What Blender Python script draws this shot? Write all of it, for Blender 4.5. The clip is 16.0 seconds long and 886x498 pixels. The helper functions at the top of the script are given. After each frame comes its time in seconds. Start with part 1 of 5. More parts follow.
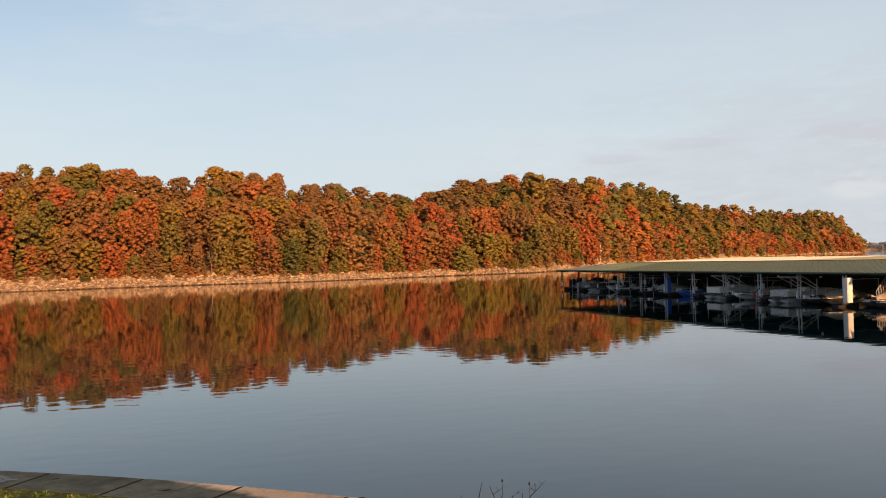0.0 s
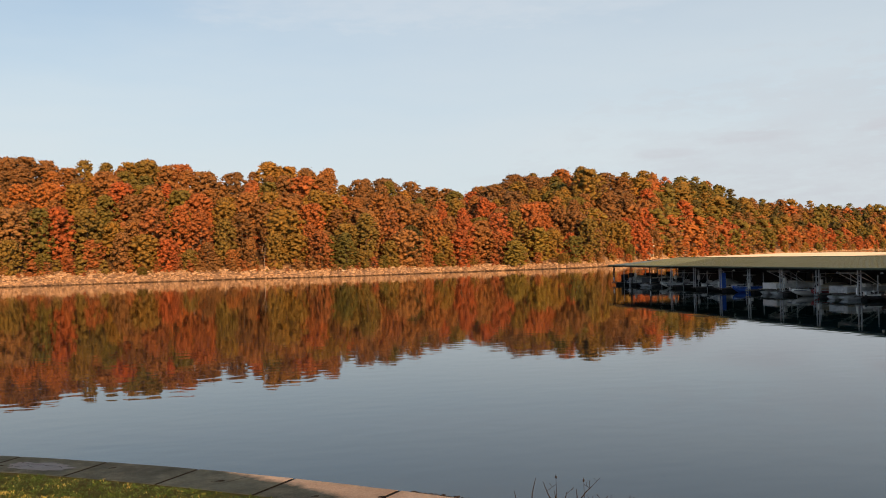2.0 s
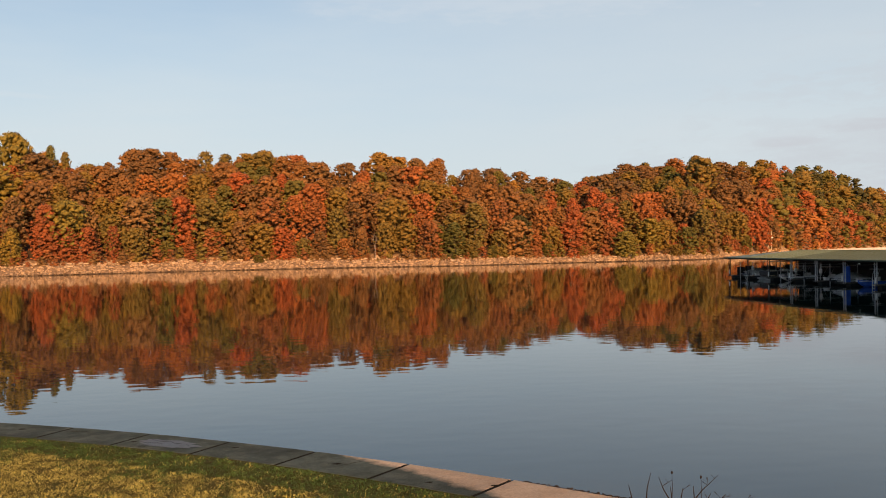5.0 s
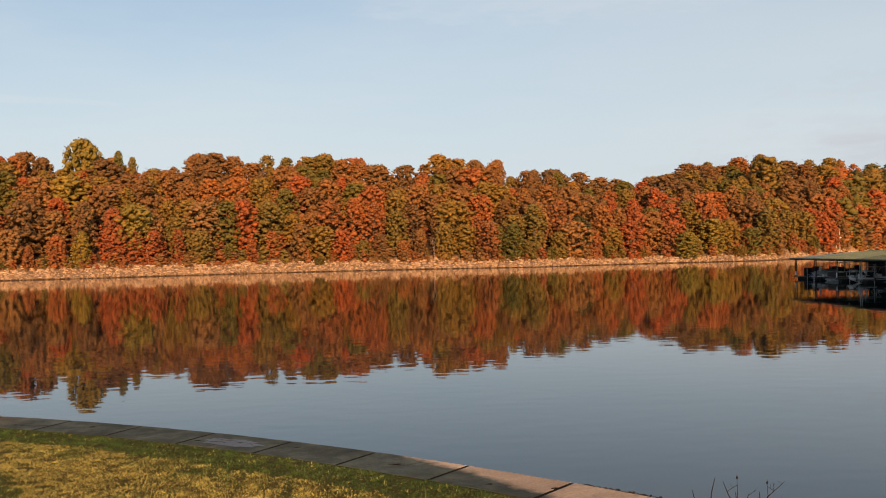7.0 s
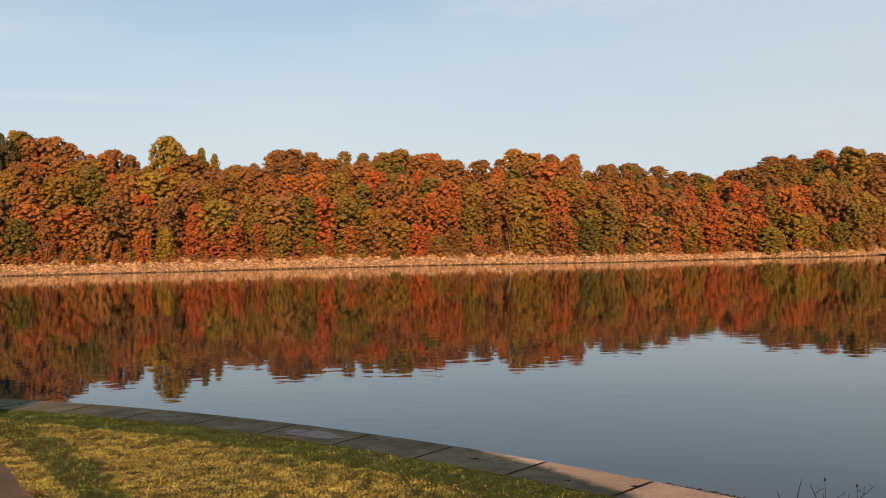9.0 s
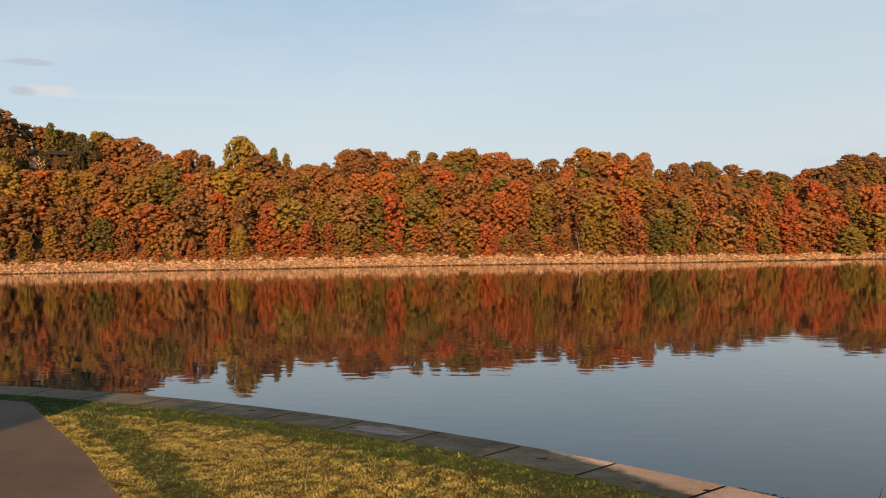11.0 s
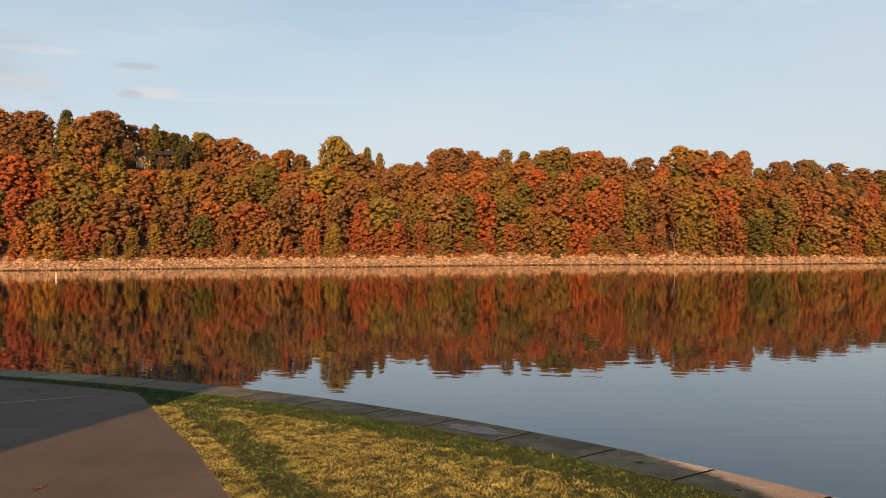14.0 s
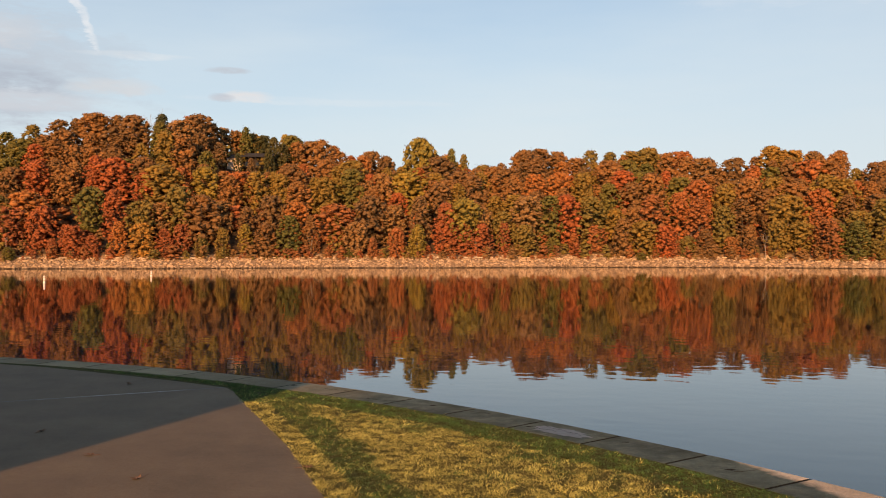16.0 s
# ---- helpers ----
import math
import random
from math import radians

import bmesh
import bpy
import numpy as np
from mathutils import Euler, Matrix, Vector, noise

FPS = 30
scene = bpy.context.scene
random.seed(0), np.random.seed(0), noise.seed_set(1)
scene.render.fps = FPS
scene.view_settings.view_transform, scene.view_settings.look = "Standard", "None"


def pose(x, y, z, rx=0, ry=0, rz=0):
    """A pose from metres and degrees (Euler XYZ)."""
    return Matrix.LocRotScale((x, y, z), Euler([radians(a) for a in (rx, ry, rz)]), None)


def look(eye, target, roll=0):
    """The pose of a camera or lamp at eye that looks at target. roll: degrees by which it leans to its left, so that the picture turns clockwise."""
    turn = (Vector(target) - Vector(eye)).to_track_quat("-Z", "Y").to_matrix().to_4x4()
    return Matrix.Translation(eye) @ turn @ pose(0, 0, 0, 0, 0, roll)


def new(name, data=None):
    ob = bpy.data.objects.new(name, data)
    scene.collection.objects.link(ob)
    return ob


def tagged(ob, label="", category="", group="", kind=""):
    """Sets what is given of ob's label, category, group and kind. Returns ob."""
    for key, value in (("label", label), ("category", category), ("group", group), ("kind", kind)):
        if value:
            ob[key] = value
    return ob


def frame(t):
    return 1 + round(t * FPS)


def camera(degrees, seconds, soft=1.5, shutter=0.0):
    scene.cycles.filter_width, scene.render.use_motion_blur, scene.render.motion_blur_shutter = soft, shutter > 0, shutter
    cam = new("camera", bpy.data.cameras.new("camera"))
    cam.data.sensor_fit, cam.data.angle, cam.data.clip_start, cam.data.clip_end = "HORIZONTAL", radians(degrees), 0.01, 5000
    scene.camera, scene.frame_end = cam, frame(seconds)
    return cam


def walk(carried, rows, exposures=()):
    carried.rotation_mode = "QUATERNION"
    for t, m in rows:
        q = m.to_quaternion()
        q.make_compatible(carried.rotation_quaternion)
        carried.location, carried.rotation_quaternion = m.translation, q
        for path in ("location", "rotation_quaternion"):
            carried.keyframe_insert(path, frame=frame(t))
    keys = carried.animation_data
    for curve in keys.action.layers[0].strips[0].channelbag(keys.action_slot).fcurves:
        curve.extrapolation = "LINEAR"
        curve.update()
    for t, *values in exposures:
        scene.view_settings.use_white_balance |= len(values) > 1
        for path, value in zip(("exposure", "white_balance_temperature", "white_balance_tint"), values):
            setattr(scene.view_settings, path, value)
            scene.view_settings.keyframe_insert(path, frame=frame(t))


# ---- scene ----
cam = camera(52.506, 16.0, soft=1.0)
# Lake seen from a lawn: x right, y ahead, z up, water at z = 0.
ROWS = [
    (0.0, 0.065, -0.077, 5.017, 90.668, 1.597, -16.535),
    (0.5, 0.063, -0.077, 5.021, 90.598, 1.511, -15.758),
    (1.0, 0.066, -0.023, 5.004, 90.579, 1.582, -15.012),
    (1.5, 0.071, 0.008, 4.996, 90.548, 1.552, -14.204),
    (2.0, 0.068, 0.017, 4.999, 90.417, 1.451, -13.326),
    (2.5, 0.057, 0.012, 4.997, 90.292, 1.252, -11.680),
    (3.0, 0.049, -0.002, 5.001, 90.163, 1.079, -10.127),
    (3.5, 0.046, 0.022, 4.997, 89.979, 0.922, -9.185),
    (4.0, 0.034, 0.024, 4.998, 89.870, 0.935, -8.236),
    (6.5, 0.015, 0.003, 4.999, 90.100, 1.127, -3.687),
    (7.0, 0.016, 0.018, 4.997, 90.110, 1.191, -2.662),
    (7.5, 0.009, 0.012, 4.995, 90.045, 1.124, -1.470),
    (8.0, 0.000, 0.000, 5.000, 89.959, 1.110, -0.001),
    (8.5, -0.008, -0.004, 5.002, 89.922, 1.117, 1.208),
    (9.0, -0.008, 0.011, 4.998, 89.879, 1.093, 2.147),
    (11.5, -0.018, -0.004, 4.996, 89.917, 0.754, 7.576),
    (12.0, -0.021, 0.003, 4.994, 89.933, 0.687, 8.548),
    (12.5, -0.024, -0.014, 4.995, 89.883, 0.570, 9.474),
    (13.0, -0.027, -0.013, 4.996, 89.789, 0.504, 10.563),
    (13.5, -0.038, -0.010, 4.994, 89.790, 0.384, 11.454),
    (14.0, -0.048, -0.020, 5.000, 89.895, 0.411, 12.318),
    (14.5, -0.053, -0.020, 4.997, 90.035, 0.384, 13.249),
    (15.0, -0.062, -0.023, 4.995, 90.044, 0.209, 14.506),
    (15.5, -0.065, -0.040, 4.999, 90.037, 0.162, 16.068),
    (16.0, -0.077, -0.047, 4.997, 89.996, 0.069, 17.625),
]
walk(cam, [(r[0], pose(*r[1:])) for r in ROWS], exposures=[(0.0, 0.60), (4.0, 0.56), (9.0, 0.54), (14.0, 0.56), (16.0, 0.65)])

# ---- light ----
SUN_EL, SUN_AZ = 13.0, 174.0      # low sun behind the viewer
sun_data = bpy.data.lights.new("sun", "SUN")
sun_data.energy, sun_data.angle, sun_data.color = 5.0, radians(0.35), (1.0, 0.49, 0.19)
sun = new("sun", sun_data)
sun_from = Vector((math.sin(radians(SUN_AZ)) * math.cos(radians(SUN_EL)),
                   math.cos(radians(SUN_AZ)) * math.cos(radians(SUN_EL)), math.sin(radians(SUN_EL))))
sun.matrix_world = look(sun_from * 50, (0, 0, 0))


class Nodes:
    """Short hand for node trees."""

    def __init__(self, tree):
        self.tree = tree
        tree.nodes.clear()

    def add(self, kind, **sets):
        n = self.tree.nodes.new(kind)
        for k, v in sets.items():
            if k == "props":
                for a, b in v.items():
                    setattr(n, a, b)
            else:
                n.inputs[k.replace("_", " ")].default_value = v
        return n

    def link(self, a, out, b, inp):
        self.tree.links.new(a.outputs[out], b.inputs[inp])

    def math(self, op, a, b=None):
        n = self.tree.nodes.new("ShaderNodeMath")
        n.operation = op
        for i, v in enumerate((a, b)):
            if v is None:
                continue
            if isinstance(v, (int, float)):
                n.inputs[i].default_value = v
            else:
                self.tree.links.new(v, n.inputs[i])
        return n.outputs[0]

    def ramp(self, fac, stops):
        n = self.tree.nodes.new("ShaderNodeValToRGB")
        el = n.color_ramp.elements
        while len(el) < len(stops):
            el.new(0.5)
        for e, (p, c) in zip(el, stops):
            e.position, e.color = p, (c, c, c, 1) if isinstance(c, (int, float)) else (*c, 1)
        self.tree.links.new(fac, n.inputs[0])
        return n.outputs[0]

    def mix(self, fac, a, b, blend="MIX"):
        n = self.tree.nodes.new("ShaderNodeMix")
        n.data_type, n.blend_type = "RGBA", blend
        for sock, v in ((n.inputs[0], fac), (n.inputs[6], a), (n.inputs[7], b)):
            if isinstance(v, (int, float)):
                sock.default_value = v
            elif isinstance(v, tuple):
                sock.default_value = (*v, 1)
            else:
                self.tree.links.new(v, sock)
        return n.outputs[2]

    def noise(self, vec, scale, detail=4.0, rough=0.55):
        n = self.tree.nodes.new("ShaderNodeTexNoise")
        n.inputs["Scale"].default_value, n.inputs["Detail"].default_value = scale, detail
        n.inputs["Roughness"].default_value = rough
        if vec is not None:
            self.tree.links.new(vec, n.inputs["Vector"])
        return n.outputs["Fac"]

    def mapping(self, vec, scale=(1, 1, 1), rot=(0, 0, 0), loc=(0, 0, 0)):
        n = self.tree.nodes.new("ShaderNodeMapping")
        n.inputs["Scale"].default_value, n.inputs["Rotation"].default_value = scale, rot
        n.inputs["Location"].default_value = loc
        self.tree.links.new(vec, n.inputs["Vector"])
        return n.outputs[0]


world = bpy.data.worlds.new("sky")
scene.world = world
world.use_nodes = True
w = Nodes(world.node_tree)
sky = w.add("ShaderNodeTexSky", props=dict(sky_type="NISHITA", sun_disc=False, sun_elevation=radians(20), sun_rotation=radians(SUN_AZ),
                                           altitude=300.0, air_density=1.0, dust_density=1.6, ozone_density=2.0))
coord = w.add("ShaderNodeTexCoord").outputs["Generated"]
sep = w.tree.nodes.new("ShaderNodeSeparateXYZ")
w.tree.links.new(coord, sep.inputs[0])
flat = w.mapping(coord, scale=(1.0, 1.0, 5.0), rot=(0, radians(4), 0))
veil = w.ramp(w.noise(flat, 1.7, 6, 0.55), [(0.34, 0.0), (0.72, 1.0)])
low = w.ramp(sep.outputs[2], [(0.0, 1.0), (0.30, 0.0)])
aloft = w.ramp(sep.outputs[2], [(0.30, 1.0), (0.52, 0.0)])
veil_fac = w.math("ADD", w.math("MULTIPLY", veil, 0.24), w.math("ADD", w.math("MULTIPLY", low, 0.40), w.math("MULTIPLY", aloft, 0.44)))
# thin haze over the whole sky, grey puffs low at both ends, and one short vapour trail
tint = w.mix(w.ramp(sep.outputs[2], [(0.29, 0.0), (0.50, 1.0)]), (0.80, 1.05, 1.14), (0.72, 1.03, 1.32))
tint = w.mix(w.ramp(sep.outputs[2], [(0.42, 0.0), (0.64, 1.0)]), tint, (0.30, 0.43, 0.60))
base_sky = w.mix(1.0, sky.outputs[0], tint, "MULTIPLY")
veiled = w.mix(veil_fac, base_sky, (6.45, 7.08, 7.40))
# a warmer white film of high cloud over the right half
overlay = w.ramp(w.math("ADD", sep.outputs[0], w.math("MULTIPLY", w.noise(flat, 1.1, 4, 0.5), 0.3)), [(0.0, 0.0), (0.40, 0.36), (0.8, 0.44)])
veiled = w.mix(overlay, veiled, (6.10, 6.55, 6.90))
warp = w.noise(w.mapping(coord, scale=(1.0, 1.0, 3.0)), 9.0, 6, 0.62)
ragged = w.noise(w.mapping(coord, scale=(1.0, 1.0, 4.0)), 26.0, 6, 0.65)


def cloud(under, cx, cz, sx, sz, colour, strength, slope=0.0):
    """A ragged cloud about a bearing (sine) and height (sine) in the sky ahead."""
    u = w.math("ADD", sep.outputs[0], w.math("ADD", w.math("MULTIPLY", w.math("ADD", warp, -0.5), sx * 1.4), -cx))
    v = w.math("ADD", sep.outputs[2], w.math("ADD", w.math("MULTIPLY", w.math("ADD", ragged, -0.5), sz * 1.8), -cz))
    if slope:
        u = w.math("ADD", u, w.math("MULTIPLY", v, slope))
    e = w.math("ADD", w.math("POWER", w.math("ABSOLUTE", w.math("DIVIDE", u, sx)), 2.0), w.math("POWER", w.math("ABSOLUTE", w.math("DIVIDE", v, sz)), 2.0))
    ahead = w.ramp(sep.outputs[1], [(0.0, 0.0), (0.2, 1.0)])
    body = w.math("MULTIPLY", w.ramp(e, [(0.25, 1.0), (1.0, 0.0)]), w.ramp(ragged, [(0.30, 0.35), (0.60, 1.0)]))
    return w.mix(w.math("MULTIPLY", w.math("MULTIPLY", body, ahead), strength), under, colour)


clouded = cloud(veiled, -0.74, 0.165, 0.17, 0.085, (4.7, 5.1, 5.7), 0.95)
clouded = cloud(clouded, -0.71, 0.215, 0.07, 0.022, (6.0, 6.0, 6.2), 0.55)
clouded = cloud(clouded, -0.69, 0.172, 0.060, 0.014, (3.9, 4.3, 5.0), 0.7)
clouded = cloud(clouded, -0.67, 0.150, 0.08, 0.012, (6.1, 6.2, 6.5), 0.5)
clouded = cloud(clouded, -0.60, 0.168, 0.040, 0.010, (6.2, 6.0, 6.0), 0.6)
clouded = cloud(clouded, -0.490, 0.163, 0.030, 0.0075, (7.3, 6.8, 6.6), 0.85)
clouded = cloud(clouded, -0.515, 0.162, 0.014, 0.005, (4.9, 5.1, 5.6), 0.9)
clouded = cloud(clouded, -0.505, 0.190, 0.022, 0.0045, (4.8, 5.1, 5.6), 0.9)
clouded = cloud(clouded, -0.585, 0.200, 0.055, 0.0045, (7.1, 7.2, 7.3), 0.5)
clouded = cloud(clouded, -0.42, 0.160, 0.14, 0.005, (7.2, 7.3, 7.4), 0.25, 8.0)
clouded = cloud(clouded, -0.620, 0.245, 0.0048, 0.044, (7.6, 7.6, 7.7), 0.75, 0.2)
clouded = cloud(clouded, 0.85, 0.06, 0.55, 0.16, (5.5, 5.7, 6.1), 0.75)
clouded = cloud(clouded, 0.46, 0.104, 0.036, 0.0055, (5.6, 5.8, 6.2), 0.7)
clouded = cloud(clouded, 0.53, 0.117, 0.05, 0.0075, (5.5, 5.7, 6.1), 0.75)
clouded = cloud(clouded, 0.66, 0.118, 0.06, 0.012, (5.5, 5.6, 6.0), 0.8)
clouded = cloud(clouded, 0.66, 0.060, 0.03, 0.014, (7.4, 7.4, 7.5), 0.5)
clouded = cloud(clouded, 0.20, 0.27, 0.30, 0.030, (7.5, 7.5, 7.6), 0.18)
# unseen cloud above the view, added to brighten its reflection in the lake
clouded = cloud(clouded, 0.62, 0.40, 0.40, 0.11, (7.2, 7.2, 7.4), 0.55)
bg = w.add("ShaderNodeBackground", Strength=0.072)
w.tree.links.new(clouded, bg.inputs[0])
out = w.add("ShaderNodeOutputWorld")
w.link(bg, 0, out, 0)


# ---- materials ----
def material(name, build, rough=0.8, spec=0.3, metallic=0.0):
    """build(n, vec) gives (colour socket or tuple, bump height socket or None, bump metres)."""
    m = bpy.data.materials.new(name)
    m.use_nodes = True
    n = Nodes(m.node_tree)
    vec = n.add("ShaderNodeTexCoord").outputs["Object"]
    bsdf = n.add("ShaderNodeBsdfPrincipled", Roughness=rough, Metallic=metallic)
    bsdf.inputs["Specular IOR Level"].default_value = spec
    colour, height, depth = build(n, vec)
    if isinstance(colour, tuple):
        bsdf.inputs["Base Color"].default_value = (*colour, 1)
    else:
        n.tree.links.new(colour, bsdf.inputs["Base Color"])
    if height is not None:
        b = n.add("ShaderNodeBump", Distance=depth, Strength=1.0)
        n.tree.links.new(height, b.inputs["Height"])
        n.link(b, 0, bsdf, "Normal")
    o = n.add("ShaderNodeOutputMaterial")
    n.link(bsdf, 0, o, 0)
    return m


def tone(c, k):
    return tuple(min(1.0, v * k) for v in c)


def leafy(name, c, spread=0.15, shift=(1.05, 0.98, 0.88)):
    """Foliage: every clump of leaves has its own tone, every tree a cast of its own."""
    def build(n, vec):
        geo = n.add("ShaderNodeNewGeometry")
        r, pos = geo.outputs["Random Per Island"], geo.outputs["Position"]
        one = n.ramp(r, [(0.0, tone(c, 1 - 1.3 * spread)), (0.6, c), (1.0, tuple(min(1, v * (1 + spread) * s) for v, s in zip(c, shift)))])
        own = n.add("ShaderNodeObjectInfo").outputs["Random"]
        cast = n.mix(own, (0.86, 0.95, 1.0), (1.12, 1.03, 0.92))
        # random tones; their dark ends also paint some shade between leaf clumps
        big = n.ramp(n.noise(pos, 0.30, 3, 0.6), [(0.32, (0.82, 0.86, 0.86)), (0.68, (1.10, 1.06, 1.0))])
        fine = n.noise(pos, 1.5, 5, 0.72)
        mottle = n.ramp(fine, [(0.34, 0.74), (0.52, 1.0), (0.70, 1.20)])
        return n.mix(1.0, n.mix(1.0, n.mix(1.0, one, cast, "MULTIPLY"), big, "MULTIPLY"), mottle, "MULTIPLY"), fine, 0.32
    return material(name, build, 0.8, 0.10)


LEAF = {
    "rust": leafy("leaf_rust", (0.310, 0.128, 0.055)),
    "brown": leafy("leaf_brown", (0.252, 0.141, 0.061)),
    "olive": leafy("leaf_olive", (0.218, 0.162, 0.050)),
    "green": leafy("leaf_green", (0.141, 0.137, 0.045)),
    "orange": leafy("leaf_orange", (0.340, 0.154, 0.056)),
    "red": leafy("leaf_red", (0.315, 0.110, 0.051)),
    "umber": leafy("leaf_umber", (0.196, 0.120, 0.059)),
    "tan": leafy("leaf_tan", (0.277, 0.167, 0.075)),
    # blue-grey leaf colour with the haze of distance painted in
    "distant": leafy("leaf_painted_haze", (0.230, 0.272, 0.371), 0.12),
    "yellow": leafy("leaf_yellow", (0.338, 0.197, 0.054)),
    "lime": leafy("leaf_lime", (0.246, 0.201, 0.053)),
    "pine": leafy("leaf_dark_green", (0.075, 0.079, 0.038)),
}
BARK = material("bark", lambda n, v: (n.ramp(n.noise(n.mapping(v, scale=(6, 6, 1.2)), 2.0, 6), [(0.3, (0.05, 0.038, 0.028)), (0.7, (0.14, 0.108, 0.082))]),
                                      n.noise(n.mapping(v, scale=(8, 8, 1.5)), 3.0, 5), 0.03), 0.9)
PALE_BARK = material("pale_bark", lambda n, v: (n.ramp(n.noise(n.mapping(v, scale=(3, 3, 2)), 2.0, 6), [(0.3, (0.36, 0.30, 0.24)), (0.7, (0.62, 0.54, 0.44))]), None, 0), 0.9)
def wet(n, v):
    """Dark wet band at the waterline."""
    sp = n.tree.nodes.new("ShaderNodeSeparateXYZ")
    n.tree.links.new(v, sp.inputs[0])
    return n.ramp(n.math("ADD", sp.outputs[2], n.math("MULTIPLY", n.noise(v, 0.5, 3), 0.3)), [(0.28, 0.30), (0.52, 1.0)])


TWIG = material("dark_twigs", lambda n, v: (n.ramp(n.noise(v, 3.0, 5), [(0.3, (0.05, 0.036, 0.026)), (0.7, (0.13, 0.095, 0.07))]), None, 0), 0.95, 0.05)
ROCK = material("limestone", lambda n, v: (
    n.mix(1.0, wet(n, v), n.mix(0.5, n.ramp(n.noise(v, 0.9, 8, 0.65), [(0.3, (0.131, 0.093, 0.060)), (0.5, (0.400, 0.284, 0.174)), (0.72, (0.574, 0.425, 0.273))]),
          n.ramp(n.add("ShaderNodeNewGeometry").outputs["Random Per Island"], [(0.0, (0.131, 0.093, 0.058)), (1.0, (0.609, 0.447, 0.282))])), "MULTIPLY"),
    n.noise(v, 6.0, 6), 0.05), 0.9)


def ground_build(n, v):
    fine = n.noise(v, 1.1, 8, 0.65)
    rock = n.ramp(fine, [(0.3, (0.113, 0.081, 0.053)), (0.55, (0.304, 0.214, 0.134)), (0.75, (0.418, 0.311, 0.205))])
    litter = n.ramp(n.noise(v, 0.5, 7, 0.6), [(0.3, (0.039, 0.029, 0.021)), (0.7, (0.113, 0.074, 0.044))])
    sp = n.tree.nodes.new("ShaderNodeSeparateXYZ")
    n.tree.links.new(v, sp.inputs[0])
    h = n.math("ADD", sp.outputs[2], n.math("MULTIPLY", n.noise(v, 0.25, 4), 1.2))
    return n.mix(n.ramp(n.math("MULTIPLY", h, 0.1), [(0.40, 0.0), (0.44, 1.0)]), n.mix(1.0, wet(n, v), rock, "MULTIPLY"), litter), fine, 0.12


GROUND = material("shore_ground", ground_build, 0.95, 0.1)


# the near bank: centre and radius of the curved curb, its width, and the height of the lawn over the water
CURB_C, CURB_R, CURB_W, LAWN_Z = (-12.685, -8.114), 20.8, 0.58, 3.1


def water_build(n, v):
    small = n.noise(n.mapping(v, scale=(0.75, 1.15, 1.0)), 0.95, 1.5, 0.45)
    broad = n.noise(n.mapping(v, scale=(0.5, 1.0, 1.0)), 0.14, 2.0, 0.5)
    sp = n.tree.nodes.new("ShaderNodeSeparateXYZ")
    n.tree.links.new(v, sp.inputs[0])
    # the waves lie down towards the sheltered far shore and leave only fine wavelets
    calm = n.ramp(n.math("MULTIPLY", sp.outputs[1], 0.004), [(0.20, 1.0), (0.50, 0.30)])
    h = n.math("ADD", n.math("MULTIPLY", n.math("MULTIPLY", small, calm), 0.8), n.math("MULTIPLY", broad, 0.9))
    rough = n.ramp(n.math("MULTIPLY", sp.outputs[1], 0.004), [(0.16, 0.018), (0.50, 0.045)])
    n.tree.links.new(rough, n.tree.nodes["Principled BSDF"].inputs["Roughness"])
    # blue near the bank stands in for reflected sky; darker colour farther out
    far = n.tree.nodes.new("ShaderNodeVectorMath")
    far.operation, far.inputs[1].default_value = "DISTANCE", (*CURB_C, 0)
    n.tree.links.new(v, far.inputs[0])
    deep = n.ramp(n.math("MULTIPLY", far.outputs["Value"], 0.01), [(0.45, 0.0), (0.85, 1.0)])
    return n.mix(deep, (0.0002, 0.0130, 0.0300), (0.0004, 0.0040, 0.0060)), h, 0.0055


WATER = material("lake_water", water_build, 0.02, 0.5)
WATER.node_tree.nodes["Principled BSDF"].inputs["IOR"].default_value = 1.33


# ---- mesh helpers ----
def mesh_of(name, verts, faces, mats, index=None, smooth=False, tris=None):
    """A mesh from arrays of vertices and of equal-sided faces, with triangles after them if given."""
    verts, faces = np.asarray(verts, np.float32), np.asarray(faces, np.int32)
    me = bpy.data.meshes.new(name)
    k = faces.shape[1]
    loops, starts = faces.ravel(), np.arange(0, faces.size, k, dtype=np.int32)
    if tris is not None:
        starts = np.concatenate([starts, faces.size + np.arange(0, tris.size, 3, dtype=np.int32)])
        loops = np.concatenate([loops, np.asarray(tris, np.int32).ravel()])
    me.vertices.add(len(verts))
    me.vertices.foreach_set("co", verts.ravel())
    me.loops.add(len(loops))
    me.loops.foreach_set("vertex_index", loops)
    me.polygons.add(len(starts))
    me.polygons.foreach_set("loop_start", starts.astype(np.int32))
    for m in mats:
        me.materials.append(m)
    if index is not None:
        me.polygons.foreach_set("material_index", np.asarray(index, np.int32))
    me.polygons.foreach_set("use_smooth", np.broadcast_to(np.asarray(smooth, bool), len(starts)).copy())
    me.update(calc_edges=True)
    return me


def part(name, bm, mat, parent, label="", smooth=False):
    me = bpy.data.meshes.new(name)
    bm.to_mesh(me)
    bm.free()
    me.materials.append(mat)
    if smooth:
        me.polygons.foreach_set("use_smooth", np.full(len(me.polygons), True))
    ob = new(name, me)
    ob.parent = parent
    return tagged(ob, label)


